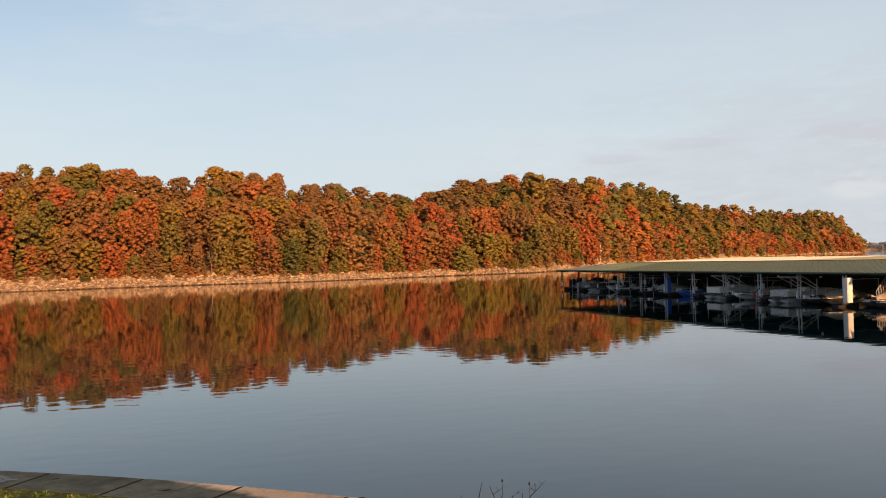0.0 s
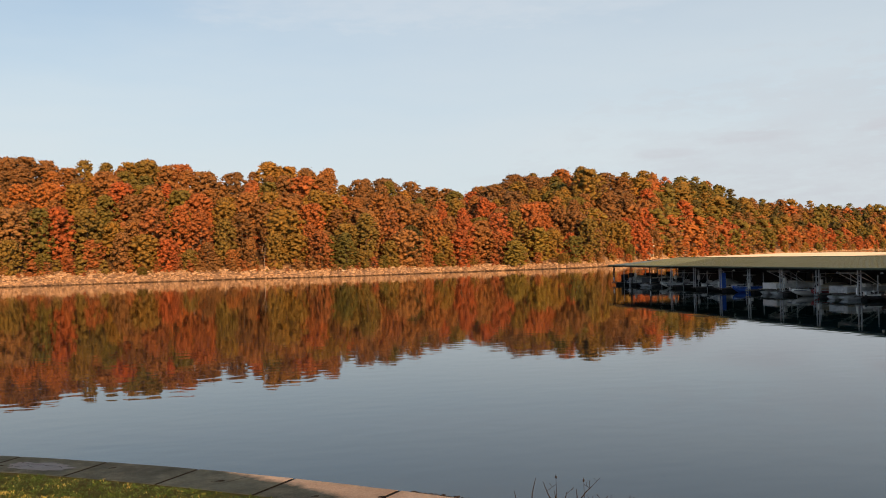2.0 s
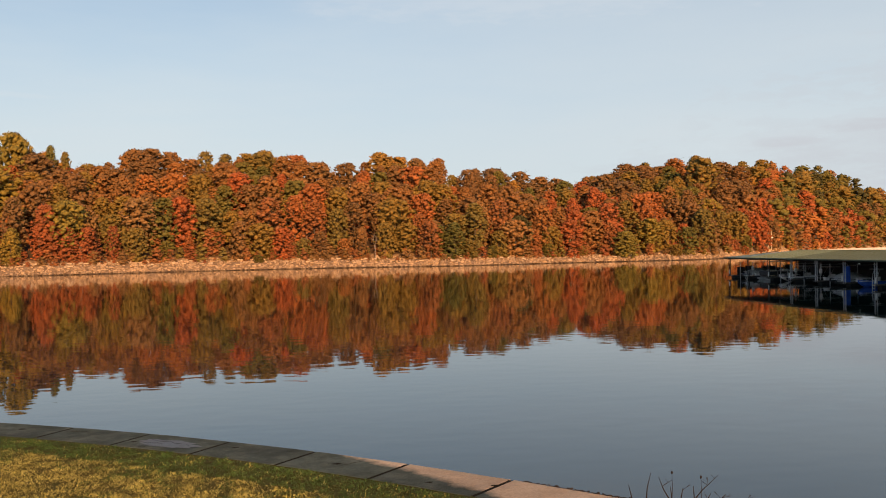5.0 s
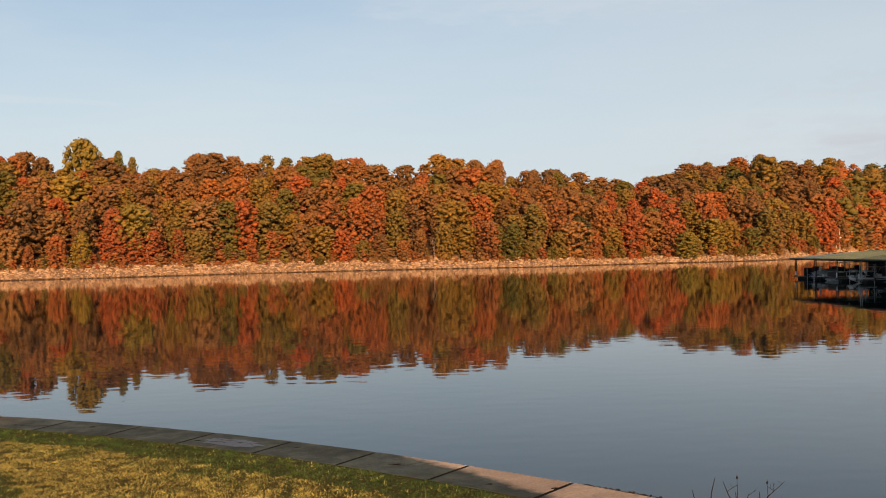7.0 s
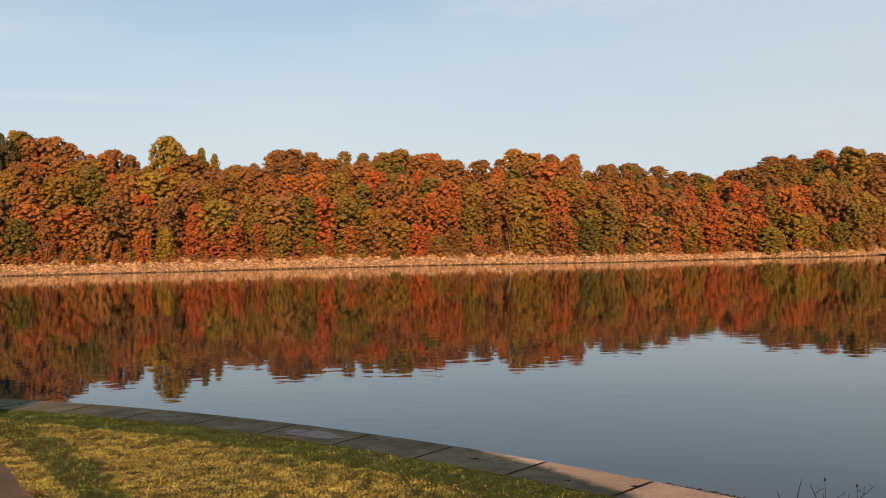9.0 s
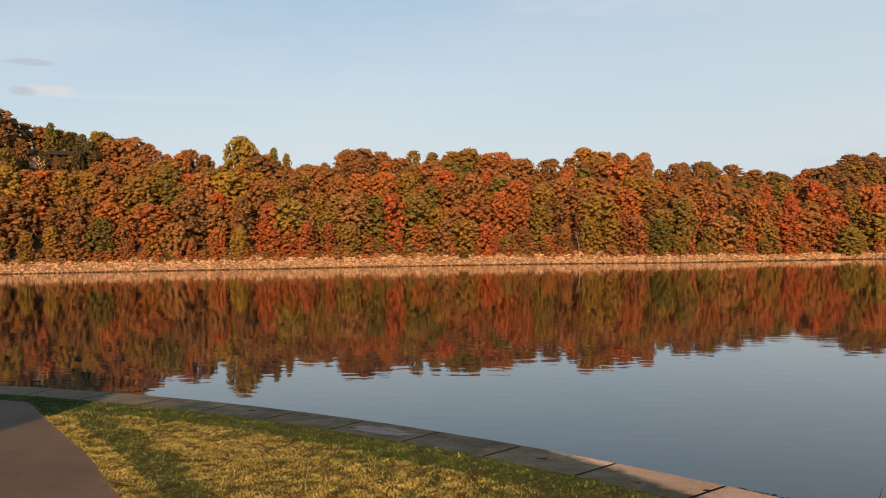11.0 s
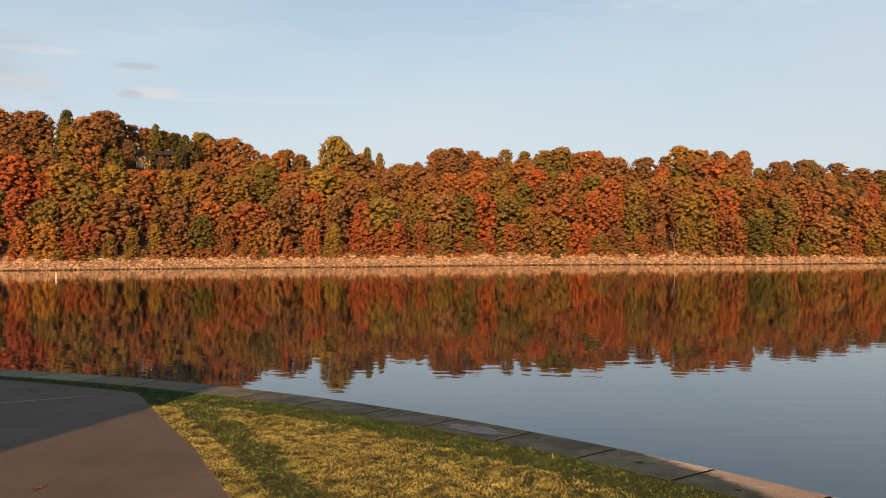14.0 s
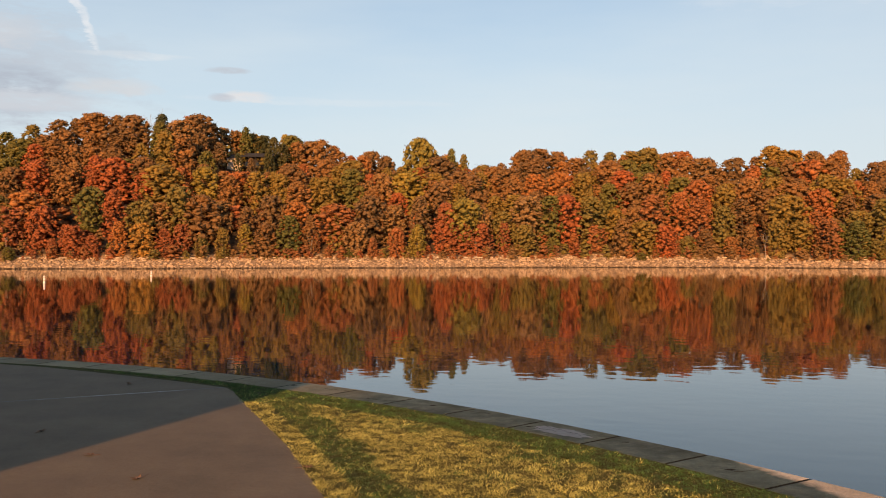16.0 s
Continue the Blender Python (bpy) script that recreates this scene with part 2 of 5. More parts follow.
def box(bm, x0, x1, y0, y1, z0, z1, bevel=0.0):
    m = Matrix.Translation(((x0 + x1) / 2, (y0 + y1) / 2, (z0 + z1) / 2)) @ Matrix.Diagonal((abs(x1 - x0), abs(y1 - y0), abs(z1 - z0), 1))
    vs = bmesh.ops.create_cube(bm, size=1.0, matrix=m)["verts"]
    if bevel:
        es = list({e for v in vs for e in v.link_edges})
        bmesh.ops.bevel(bm, geom=es, offset=bevel, segments=1, affect="EDGES")
    return bm


def bar(bm, p, q, r0, r1=None, sides=6):
    """A tapered round bar from p to q."""
    p, q = Vector(p), Vector(q)
    d = q - p
    m = Matrix.Translation((p + q) / 2) @ d.to_track_quat("Z", "Y").to_matrix().to_4x4()
    bmesh.ops.create_cone(bm, cap_ends=True, segments=sides, radius1=r0, radius2=r0 if r1 is None else r1, depth=d.length, matrix=m)
    return bm


# ---- the lie of the land ----
def curve(points):
    xs, ys = zip(*points)
    return lambda a: float(np.interp(a, xs, ys))


# by bearing in degrees (0 ahead, positive to the right): distance of the far shore, and the angle of the tree line above the eye
shore_at = curve([(-90, 330), (-60, 290), (-44, 256), (-36, 242), (-18, 236), (-9, 243), (0, 247), (8, 245), (14, 262), (22, 284), (26, 330), (29, 430), (32, 560),
                  (35, 720), (38, 860), (41, 985), (41.7, 1030), (41.9, 2150), (100, 2300)])
skyline_at = curve([(-90, 5.5), (-55, 5.6), (-43.9, 6.5), (-42.1, 7.3), (-38.4, 8.0), (-33.2, 8.0), (-30.2, 7.5), (-27.7, 7.1), (-24.2, 6.65), (-21.5, 6.3), (-20.6, 5.9), (-16.5, 5.7), (-14.5, 5.0),
                    (-12.7, 6.1), (-9.9, 6.0), (-4.6, 6.1), (-2, 5.6), (0, 5.3), (2.4, 5.9), (5.1, 5.6), (7.2, 5.1), (10, 4.95), (12.9, 4.3), (14.3, 3.95), (17.2, 4.7),
                    (19, 4.95), (22.6, 5.15), (25.1, 4.6), (29.3, 4.25), (31.3, 3.15), (33, 2.65), (34.6, 2.42), (37.8, 2.08), (39.6, 1.9), (40.1, 1.75), (40.9, 1.38), (41.6, 0.8), (41.85, 0.4), (42.3, 0.2),
                    (42.6, 0.35), (50, 0.5), (100, 0.6)])
bank_at = curve([(-60, 2.8), (-2, 2.8), (5, 2.2), (20, 1.9), (27, 1.9), (31, 1.3)])
TREE_H = 13.6


# how far behind the shore the crest lies
depth_at = curve([(-90, 62), (8, 62), (14, 118), (20, 140), (24, 132), (28, 112), (32, 122), (100, 122)])


def crest_at(a):
    """Height of the ground at the crest."""
    r = shore_at(a) + depth_at(a)
    top = 5.0 + math.tan(radians(skyline_at(a) + (0.10 if a < 20 else 0.28 if a < 27 else 0.42 if a < 40.6 else 0.0))) * r
    return max(4.0, top - min(TREE_H, 0.62 * top))


def land_z(a, d):
    """Ground height at bearing a, d metres behind the far shore line."""
    bank = bank_at(a)
    if d < -12:
        return -2.5
    if d < 0:
        return d * 0.2
    if d < 9:
        return bank * (d / 9.0) ** 0.8
    dc, top = depth_at(a), crest_at(a)
    t = min(1.0, (d - 9) / (dc - 9))
    return bank + (top - bank) * (t ** 0.85)


def lawn_edge(a):
    """Distance from the eye to the outer edge of the curb at bearing a."""
    dx, dy = math.sin(radians(a)), math.cos(radians(a))
    cx, cy = CURB_C
    b = dx * cx + dy * cy
    return b + math.sqrt(b * b - cx * cx - cy * cy + CURB_R ** 2)


def build_ground():
    bearings = list(np.arange(-80, 100.01, 0.5))
    verts, rings = [], None
    for a in bearings:
        e, s = min(lawn_edge(a), 45.0), shore_at(a)
        stations = [(0.5, LAWN_Z - 0.02), (e * 0.5, LAWN_Z - 0.02), (e - 0.25, LAWN_Z - 0.02), (e - 0.04, LAWN_Z - 0.2), (e + 0.5, 2.1), (e + 3.0, -0.3), (e + 9.0, -2.5), (s * 0.5, -2.5),
                    (s - 14, -2.5)]
        stations += [(s + d, land_z(a, d) + (0.35 * noise.noise((a * 1.7, d * 0.3, 0)) if d > 1 else 0)) for d in (-6, -0.5, 0, 1.5, 3, 4.5, 6, 7.5, 9, 11, 15, 22, 32, 45, 62, 90, 130)]
        stations += [(max(s + 300, 3200), crest_at(a) * 0.8), (4800, 10.0)]
        rings = len(stations)
        sx, cy = math.sin(radians(a)), math.cos(radians(a))
        verts += [(r * sx, r * cy, z) for r, z in stations]
    faces = [(i * rings + j, i * rings + j + 1, (i + 1) * rings + j + 1, (i + 1) * rings + j) for i in range(len(bearings) - 1) for j in range(rings - 1)]
    ob = new("ground", mesh_of("ground", verts, faces, [GROUND], smooth=True))
    tagged(ob, "tan rocky lake shore rising to wooded hills", "ground", kind="structure")
    # land behind the eye
    back = [(-80 - i * (180 / 36.0)) for i in range(37)]
    verts = []
    for a in back:
        sx, cy = math.sin(radians(a)), math.cos(radians(a))
        verts += [(r * sx, r * cy, z) for r, z in ((0.5, LAWN_Z - 0.02), (20, LAWN_Z - 0.02), (60, 3.4), (400, 9.0), (4800, 12.0))]
    faces = [(i * 5 + j, (i + 1) * 5 + j, (i + 1) * 5 + j + 1, i * 5 + j + 1) for i in range(36) for j in range(4)]
    ob = new("ground_behind", mesh_of("ground_behind", verts, faces, [GROUND]))
    tagged(ob, "level earth behind the lawn", "ground", kind="structure")


build_ground()
bm = bmesh.new()
bmesh.ops.create_grid(bm, x_segments=8, y_segments=8, size=4500)
me = bpy.data.meshes.new("water")
bm.to_mesh(me)
bm.free()
me.materials.append(WATER)
tagged(new("water", me), "calm blue lake water with faint ripples", "water", kind="structure")


# ---- trees ----
def ico_arrays():
    ico = bmesh.new()
    bmesh.ops.create_icosphere(ico, subdivisions=1, radius=1.0)
    v, f = np.array([v.co[:] for v in ico.verts]), np.array([[v.index for v in f.verts] for f in ico.faces])
    ico.free()
    return v, f


ICO_V, ICO_F = ico_arrays()
OCT_V = np.array([(1, 0, 0), (0, 1, 0), (-1, 0, 0), (0, -1, 0), (0, 0, 1), (0, 0, -1)], float)
OCT_F = np.array([(0, 1, 4), (1, 2, 4), (2, 3, 4), (3, 0, 4), (1, 0, 5), (2, 1, 5), (3, 2, 5), (0, 3, 5)])


def crown_arrays(seed, leaves, leaf, wide, low, lobes, share=30, peak=0.42):
    """A crown 1 high: rounded boughs set round a stem, each a dense heart under loose leaf clumps.
    low: where the foliage begins; peak: where the crown is widest. Gives vertices, faces, and what each face is: 0 leaf, 1 twig, 2 heart."""
    rng = np.random.default_rng(seed)
    centres, radii = [], []
    for i in range(lobes):
        u = ((i + 0.5 + rng.uniform(-0.4, 0.4)) / lobes) ** 0.86
        env = wide * math.sqrt(max(0.03, 1 - ((u - peak) / (1.02 - peak if u > peak else 0.62)) ** 2))
        a = i * 2.4 + rng.uniform(-0.6, 0.6)
        rad = wide * rng.uniform(0.72, 1.40) / lobes ** 0.37
        off = max(0.0, env - rad * 0.75) * rng.uniform(0.72, 1.14)
        if rng.random() < 0.16:
            off, rad = off * 1.18, rad * 0.72
        if i % 6 == 2:
            off, rad = off * 0.40, rad * 1.6
        centres.append((off * math.cos(a), off * math.sin(a), min(low + (1 - low) * u * 0.97, 0.99 - rad * 0.7)))
        radii.append((rad * 1.12, rad * 1.12, rad * rng.uniform(0.60, 0.90)))
    centres, radii = np.array(centres), np.array(radii)
    pick = rng.choice(lobes, leaves, p=radii[:, 0] ** 2 / (radii[:, 0] ** 2).sum())
    n = rng.normal(size=(leaves, 3))
    n /= np.linalg.norm(n, axis=1)[:, None]
    away = centres[pick] - (0, 0, low + (1 - low) * 0.4)
    n = np.where((n * away).sum(1)[:, None] < -0.06, -n, n)
    p = centres[pick] + n * radii[pick] * rng.uniform(0.78, 1.28, (leaves, 1))
    nn = n + rng.normal(scale=0.45, size=(leaves, 3))
    nn /= np.linalg.norm(nn, axis=1)[:, None]
    t = np.cross(nn, rng.normal(size=(leaves, 3)))
    t /= np.linalg.norm(t, axis=1)[:, None]
    b = np.cross(nn, t)
    s = leaf * rng.uniform(0.55, 1.3, (leaves, 1))
    k = rng.uniform(0.55, 1.0, (leaves, 1))
    quad = np.stack([p - t * s, p - b * s * k * 0.8, p + t * s * rng.uniform(0.7, 1.2, (leaves, 1)), p + b * s * k], 1)
    # bare twigs among the leaves
    m = max(4, leaves // share)
    q = centres[rng.choice(lobes, m)]
    u = q * (1, 1, 0) / (np.linalg.norm(q[:, :2], axis=1)[:, None] + 1e-4) * 0.6 + rng.normal(scale=0.4, size=(m, 3)) + (0, 0, 0.8)
    u /= np.linalg.norm(u, axis=1)[:, None]
    side = np.cross(u, rng.normal(size=(m, 3))) * 0.006
    u *= wide * rng.uniform(0.16, 0.40, (m, 1))
    twig = np.stack([q - side, q + side, q + u + side * 0.3, q + u - side * 0.3], 1)
    # hearts of the boughs
    heart = []
    for c, r in zip(centres, radii):
        heart.append(OCT_V * r * 0.98 * rng.uniform(0.70, 1.25, (6, 1)) + rng.normal(scale=0.15 * r[0], size=(6, 3)) + c)
    base = 4 * (leaves + m)
    v = np.concatenate([quad.reshape(-1, 3), twig.reshape(-1, 3), *heart])
    quads = np.arange(base).reshape(-1, 4)
    tris = np.concatenate([OCT_F + base + 6 * i for i in range(lobes)])
    return v, quads, tris, np.repeat([0, 1, 2], [leaves, m, len(tris)])


CROWNS = [crown_arrays(11 + i, 1060, 0.0190, w_, lo, lb, 50, pk) for i, (w_, lo, lb, pk) in enumerate([(0.27, 0.06, 132, 0.46), (0.32, 0.10, 144, 0.54), (0.24, 0.03, 124, 0.40), (0.33, 0.16, 140, 0.58), (0.29, 0.05, 140, 0.46), (0.215, 0.06, 116, 0.42)])]
SMALL = [crown_arrays(51 + i, 330, 0.030, w_, 0.02, lb, 40) for i, (w_, lb) in enumerate([(0.28, 44), (0.33, 48), (0.25, 40), (0.37, 48)])]
FAR = [crown_arrays(71 + i, 90, 0.060, w_, 0.02, lb, 90) for i, (w_, lb) in enumerate([(0.28, 14), (0.33, 16), (0.25, 14)])]


def trunk_bmesh(seed):
    """Tapered stem with limbs, 1 high."""
    rng = random.Random(seed)
    bm = bmesh.new()
    at, r = Vector((0, 0, -0.03)), 0.017
    for i in range(4):
        to = Vector((rng.uniform(-0.018, 0.018), rng.uniform(-0.018, 0.018), 0.22 * (i + 1)))
        bar(bm, at, to, r, r * 0.78)
        if i:
            for k in range(2):
                a = rng.uniform(0, 6.28)
                bar(bm, to, to + Vector((0.17 * math.cos(a), 0.17 * math.sin(a), rng.uniform(0.06, 0.14))), r * 0.45, r * 0.15, 5)
        at, r = to, r * 0.78
    return bm


def simple_mesh(name, bm, mat):
    me = bpy.data.meshes.new(name)
    bm.to_mesh(me)
    bm.free()
    me.materials.append(mat)
    return me


TRUNKS = [simple_mesh("trunk", trunk_bmesh(i), m) for i, m in enumerate([BARK] * 4)]
crown_cache = {}
WORDS = {"umber": "dark umber-brown", "tan": "pale tan-brown", "rust": "rust-red", "brown": "russet-brown", "olive": "olive and bronze", "green": "green", "orange": "bright orange", "red": "deep red", "yellow": "golden yellow",
         "lime": "yellow-green", "pine": "dark green"}


def crown_mesh(shape, kind):
    if (shape, kind) not in crown_cache:
        v, f, tris, what = CROWNS[shape]
        crown_cache[shape, kind] = mesh_of("crown", v, f, [LEAF[kind], TWIG], what == 1, what == 2, tris)
    return crown_cache[shape, kind]


def tree(x, y, z, high, kind, shape, spin, fat=1.0, label=""):
    base = new("tree")
    base.matrix_basis = pose(x, y, z, 0, 0, spin) @ Matrix.Diagonal((high * fat, high * fat, high, 1))
    for name, me in (("trunk", TRUNKS[shape % 4]), ("crown", crown_mesh(shape, kind))):
        ob = new(name, me)
        ob.parent = base
    return tagged(base, label or f"tall {WORDS[kind]} autumn tree on the wooded far shore", "tree", "trees of the far shore")


def spot(a, d):
    r = shore_at(a) + d
    return r * math.sin(radians(a)), r * math.cos(radians(a))


def pick_kind(rng, x, y, up):
    """Species by place: broad drifts of colour, greener towards the crest."""
    g = noise.noise((x * 0.018, y * 0.018, 3.0)) + 0.5 * noise.noise((x * 0.06, y * 0.06, 9.0))
    wts = {"umber": 2.2 + 3.4 * up, "tan": 1.5 - 0.8 * up, "rust": 2.4 + 2.5 * g - 1.5 * up, "brown": 3.0 + 1.2 * up, "olive": 3.6 - 1.6 * g + 1.2 * up, "green": 1.8 - 0.8 * g + 0.5 * up, "orange": (0.6 + g) * (1.2 - up), "red": (1.5 + 1.3 * g) * (1.35 - up), "yellow": 0.35, "lime": 0.3}
    east = max(0.0, min(1.0, (math.degrees(math.atan2(x, y)) - 10) / 10))
    wts["orange"] *= 1 - 0.6 * east
    wts["rust"] *= 1 - 0.45 * east
    wts["olive"] += 1.6 * east * up
    wts["brown"] += 1.0 * east
    wts["umber"] += (1.2 + 2.6 * up) * east
    wts["tan"] *= 1 - 0.7 * east
    wts["green"] += 2.2 * east * up
    wts["olive"] += 2.0 * east * up
    for k in ("rust", "orange", "red"):
        wts[k] *= 1 - 0.75 * east * up
    names, vals = zip(*[(k, max(0.05, v)) for k, v in wts.items()])
    return rng.choices(names, vals)[0]


# drifts of colour in the woods: bearing, angle above the eye and spread, in degrees, by species
DRIFTS = {
    "red": "-42.1,4.6,1.3 -41.1,1.4,1.5 -38.4,4.1,1.4 -36.8,3.6,1.4 -34.6,0.3,1.2 -26.9,0.7,0.6 -20.3,2.6,0.9 -17.7,1.4,0.9 -16.3,1.2,0.7 -14.5,0.4,1.2 -11.7,1.1,0.6 -13.0,0.4,0.8 -5.3,0.4,0.6 -3.3,0.4,0.7 1.7,1.0,0.8 14.3,1.5,1.5 15.7,2.5,1.3 25.4,1.2,1.1",
    "orange": "-43.3,2.2,1.0 -33.6,7.6,1.2 -26.7,1.8,0.8 -25.4,2.0,0.9 -23.0,4.6,0.9 -22.1,2.4,0.6 3.6,1.2,0.9 20.8,4.4,0.6 21.9,3.4,0.9",
    "brown": "-40.3,6.5,2.9 -30.2,1.8,1.4 -25.6,5.6,2.0 5.1,5.3,1.4 5.8,4.5,1.4",
    "umber": "-18.8,5.5,1.4 -11.8,5.7,1.5 -9.9,5.6,1.2 8.6,4.1,1.8 -32.0,7.0,2.0 18.5,3.6,1.6 24.0,3.0,2.0 21.5,2.2,1.2",
    "yellow": "-36.5,0.5,0.8 3.2,5.2,1.2",
    "olive": "-35.2,5.2,2.0 -33.6,3.2,1.6 -21.4,5.4,0.9 -7.2,1.8,1.6 -7.9,5.6,1.4 -1.1,5.2,1.1 1.7,2.2,1.3 -5.3,4.9,1.1 16.5,4.1,1.4 19.8,4.6,1.4 22.6,4.8,1.4 22.5,0.9,0.7 23.9,1.0,0.8 26.9,4.0,1.6 10.1,4.8,1.4",
    "green": "-40.3,2.7,1.0 -43.3,5.8,1.4 -10.8,2.5,1.1 -9.2,2.8,0.8 -5.3,4.2,1.2 4.4,3.7,0.5 7.8,0.3,0.8 13.2,-0.1,0.5 7.1,0.4,0.5",
    "lime": "-19.2,0.8,0.8 -22.8,1.5,0.8 -16.3,2.3,0.7 -7.4,3.4,0.5 17.9,0.7,0.9 18.4,3.2,0.6",
    "rust": "-30.2,4.6,1.4 -9.3,3.9,0.7 -2.5,5.2,0.9 1.0,3.9,1.0 5.5,1.3,1.2 5.1,3.0,1.4 -1.6,2.4,1.3 -4.1,2.1,1.0 19.7,2.1,1.3 10.0,1.6,1.8",
    "pine": "-28.6,6.6,1.9 -30.6,6.4,1.1 11.4,1.0,0.4",
}
DRIFT_LIST = [(k, *map(float, e.split(","))) for k, text in DRIFTS.items() for e in text.split()]
# clearings: bearing from, to, highest angle of the tops in front of the houses, and how deep
CLEARINGS = [(-32.2, -27.6, 4.85, 66.0), (-0.8, 1.0, 4.0, 60.0)]


def drift_kind(a, el, kind, rng):
    best = None
    for k, a0, e0, r in DRIFT_LIST:
        q = math.hypot(a - a0, (el - e0) * 1.15) / (0.78 * r)
        if q < 1.0 and (best is None or q < best[0]):
            best = (q, k)
    return best[1] if best and rng.random() < 0.8 else kind


def plant_woods():
    rng = random.Random(7)
    spots = []
    a = -54.0
    for d in (9.0, 13.0, 27.0, 32.0, 44.0, 57.0, 63.0, 71.0, 92.0, 100.0, 122.0, 130.0, 142.0):
        a = -54.0 + rng.uniform(0, 1)
        while a < 27:
            r = shore_at(a) + d
            step = (8.4 if d > 80 else 6.3 if d > 14 else 5.8) / r * 57.3 * rng.uniform(0.75, 1.25)
            if d <= depth_at(a) + 8:
                spots.append((a, max(8.4, d + rng.uniform(-2.4, 2.4))))
            a += step
    singles, rest = [], {}
    for a, d in spots:
        x, y = spot(a, d)
        up = min(1.0, d / depth_at(a))
        high = (TREE_H + rng.uniform(-3.4, 2.4)) if d > 11 else rng.uniform(6.0, 12.5)
        kind = pick_kind(rng, x, y, up)
        zb = land_z(a, d) - (0.3 if d > 11 else 0.3 + 0.07 * high)
        r = math.hypot(x, y)
        for a0, a1, top, deep in CLEARINGS:
            if a0 < a < a1 and d < deep:
                high = min(high, 5.0 + math.tan(radians(top)) * r - zb)
        if high < 4:
            continue
        kind = drift_kind(a, math.degrees(math.atan2(zb + 0.6 * high - 5, r)), kind, rng)
        item = (x, y, zb, high, kind, rng.randrange(6), rng.uniform(0, 360), rng.uniform(0.88, 1.26) * (1.2 if d > 80 else 1.0))
        if (d < 16 or d > 55) and -45 < a < 25 and len(singles) < 290:
            singles.append(item)
        else:
            rest.setdefault(kind, []).append(item)
    for item in singles:
        tree(*item)
    return rest


def wood_mesh(name, groups, shapes, label):
    """One mesh of many crowns, a material slot for every species."""
    kinds = sorted(groups)
    vs, fs, ts, idx, idt, base = [], [], [], [], [], 0
    for s, kind in enumerate(kinds):
        for x, y, z, high, _, shape, spin, fat in groups[kind]:
            v, f, tris, what = shapes[shape % len(shapes)]
            c, sn = math.cos(radians(spin)), math.sin(radians(spin))
            q = np.stack([(v[:, 0] * c - v[:, 1] * sn) * high * fat + x, (v[:, 0] * sn + v[:, 1] * c) * high * fat + y, v[:, 2] * high + z], 1)
            vs.append(q)
            fs.append(f + base)
            ts.append(tris + base)
            idx.append(np.where(what[what < 2] == 1, len(kinds), s))
            idt.append(np.full(len(tris), s))
            base += len(v)
    quads, tris = np.concatenate(fs), np.concatenate(ts)
    ob = new(name, mesh_of(name, np.concatenate(vs), quads, [LEAF[k] for k in kinds] + [TWIG], np.concatenate(idx + idt), np.arange(len(quads) + len(tris)) >= len(quads), tris))
    return tagged(ob, label, "woods", kind="stuff")


def group_of(items):
    out_ = {}
    for it in items:
        out_.setdefault(it[4], []).append(it)
    return out_


rest = plant_woods()


def plant_understory():
    """Low brush under the edge of the woods."""
    rng = random.Random(33)
    items = []
    for d in (6.9, 7.4, 8.6, 10.5, 14.0, 20.0, 38.0, 60.0, 68.0, 77.0):
        a = -54.0
        while a < 27:
            x, y = spot(a, d + rng.uniform(-1.2, 1.2))
            items.append((x, y, land_z(a, d) - 0.3, rng.uniform(0.7, 1.5) if d < 7 else rng.uniform(1.6, 4.2) if d < 16 else rng.uniform(4.0, 8.5) if d < 50 else rng.uniform(4.0, 8.0), rng.choice(["brown", "rust", "olive", "brown", "red", "rust"] if d < 50 else ["umber", "brown", "olive"]), rng.randrange(4), rng.uniform(0, 360), rng.uniform(1.1, 1.8)))
            a += (2.4 if d < 7 else 4.8 if d < 16 else 6.5) / (shore_at(a) + d) * 57.3 * rng.uniform(0.6, 1.5)
    wood_mesh("brush", group_of(items), FAR, "low russet brush along the foot of the woods")


plant_understory()
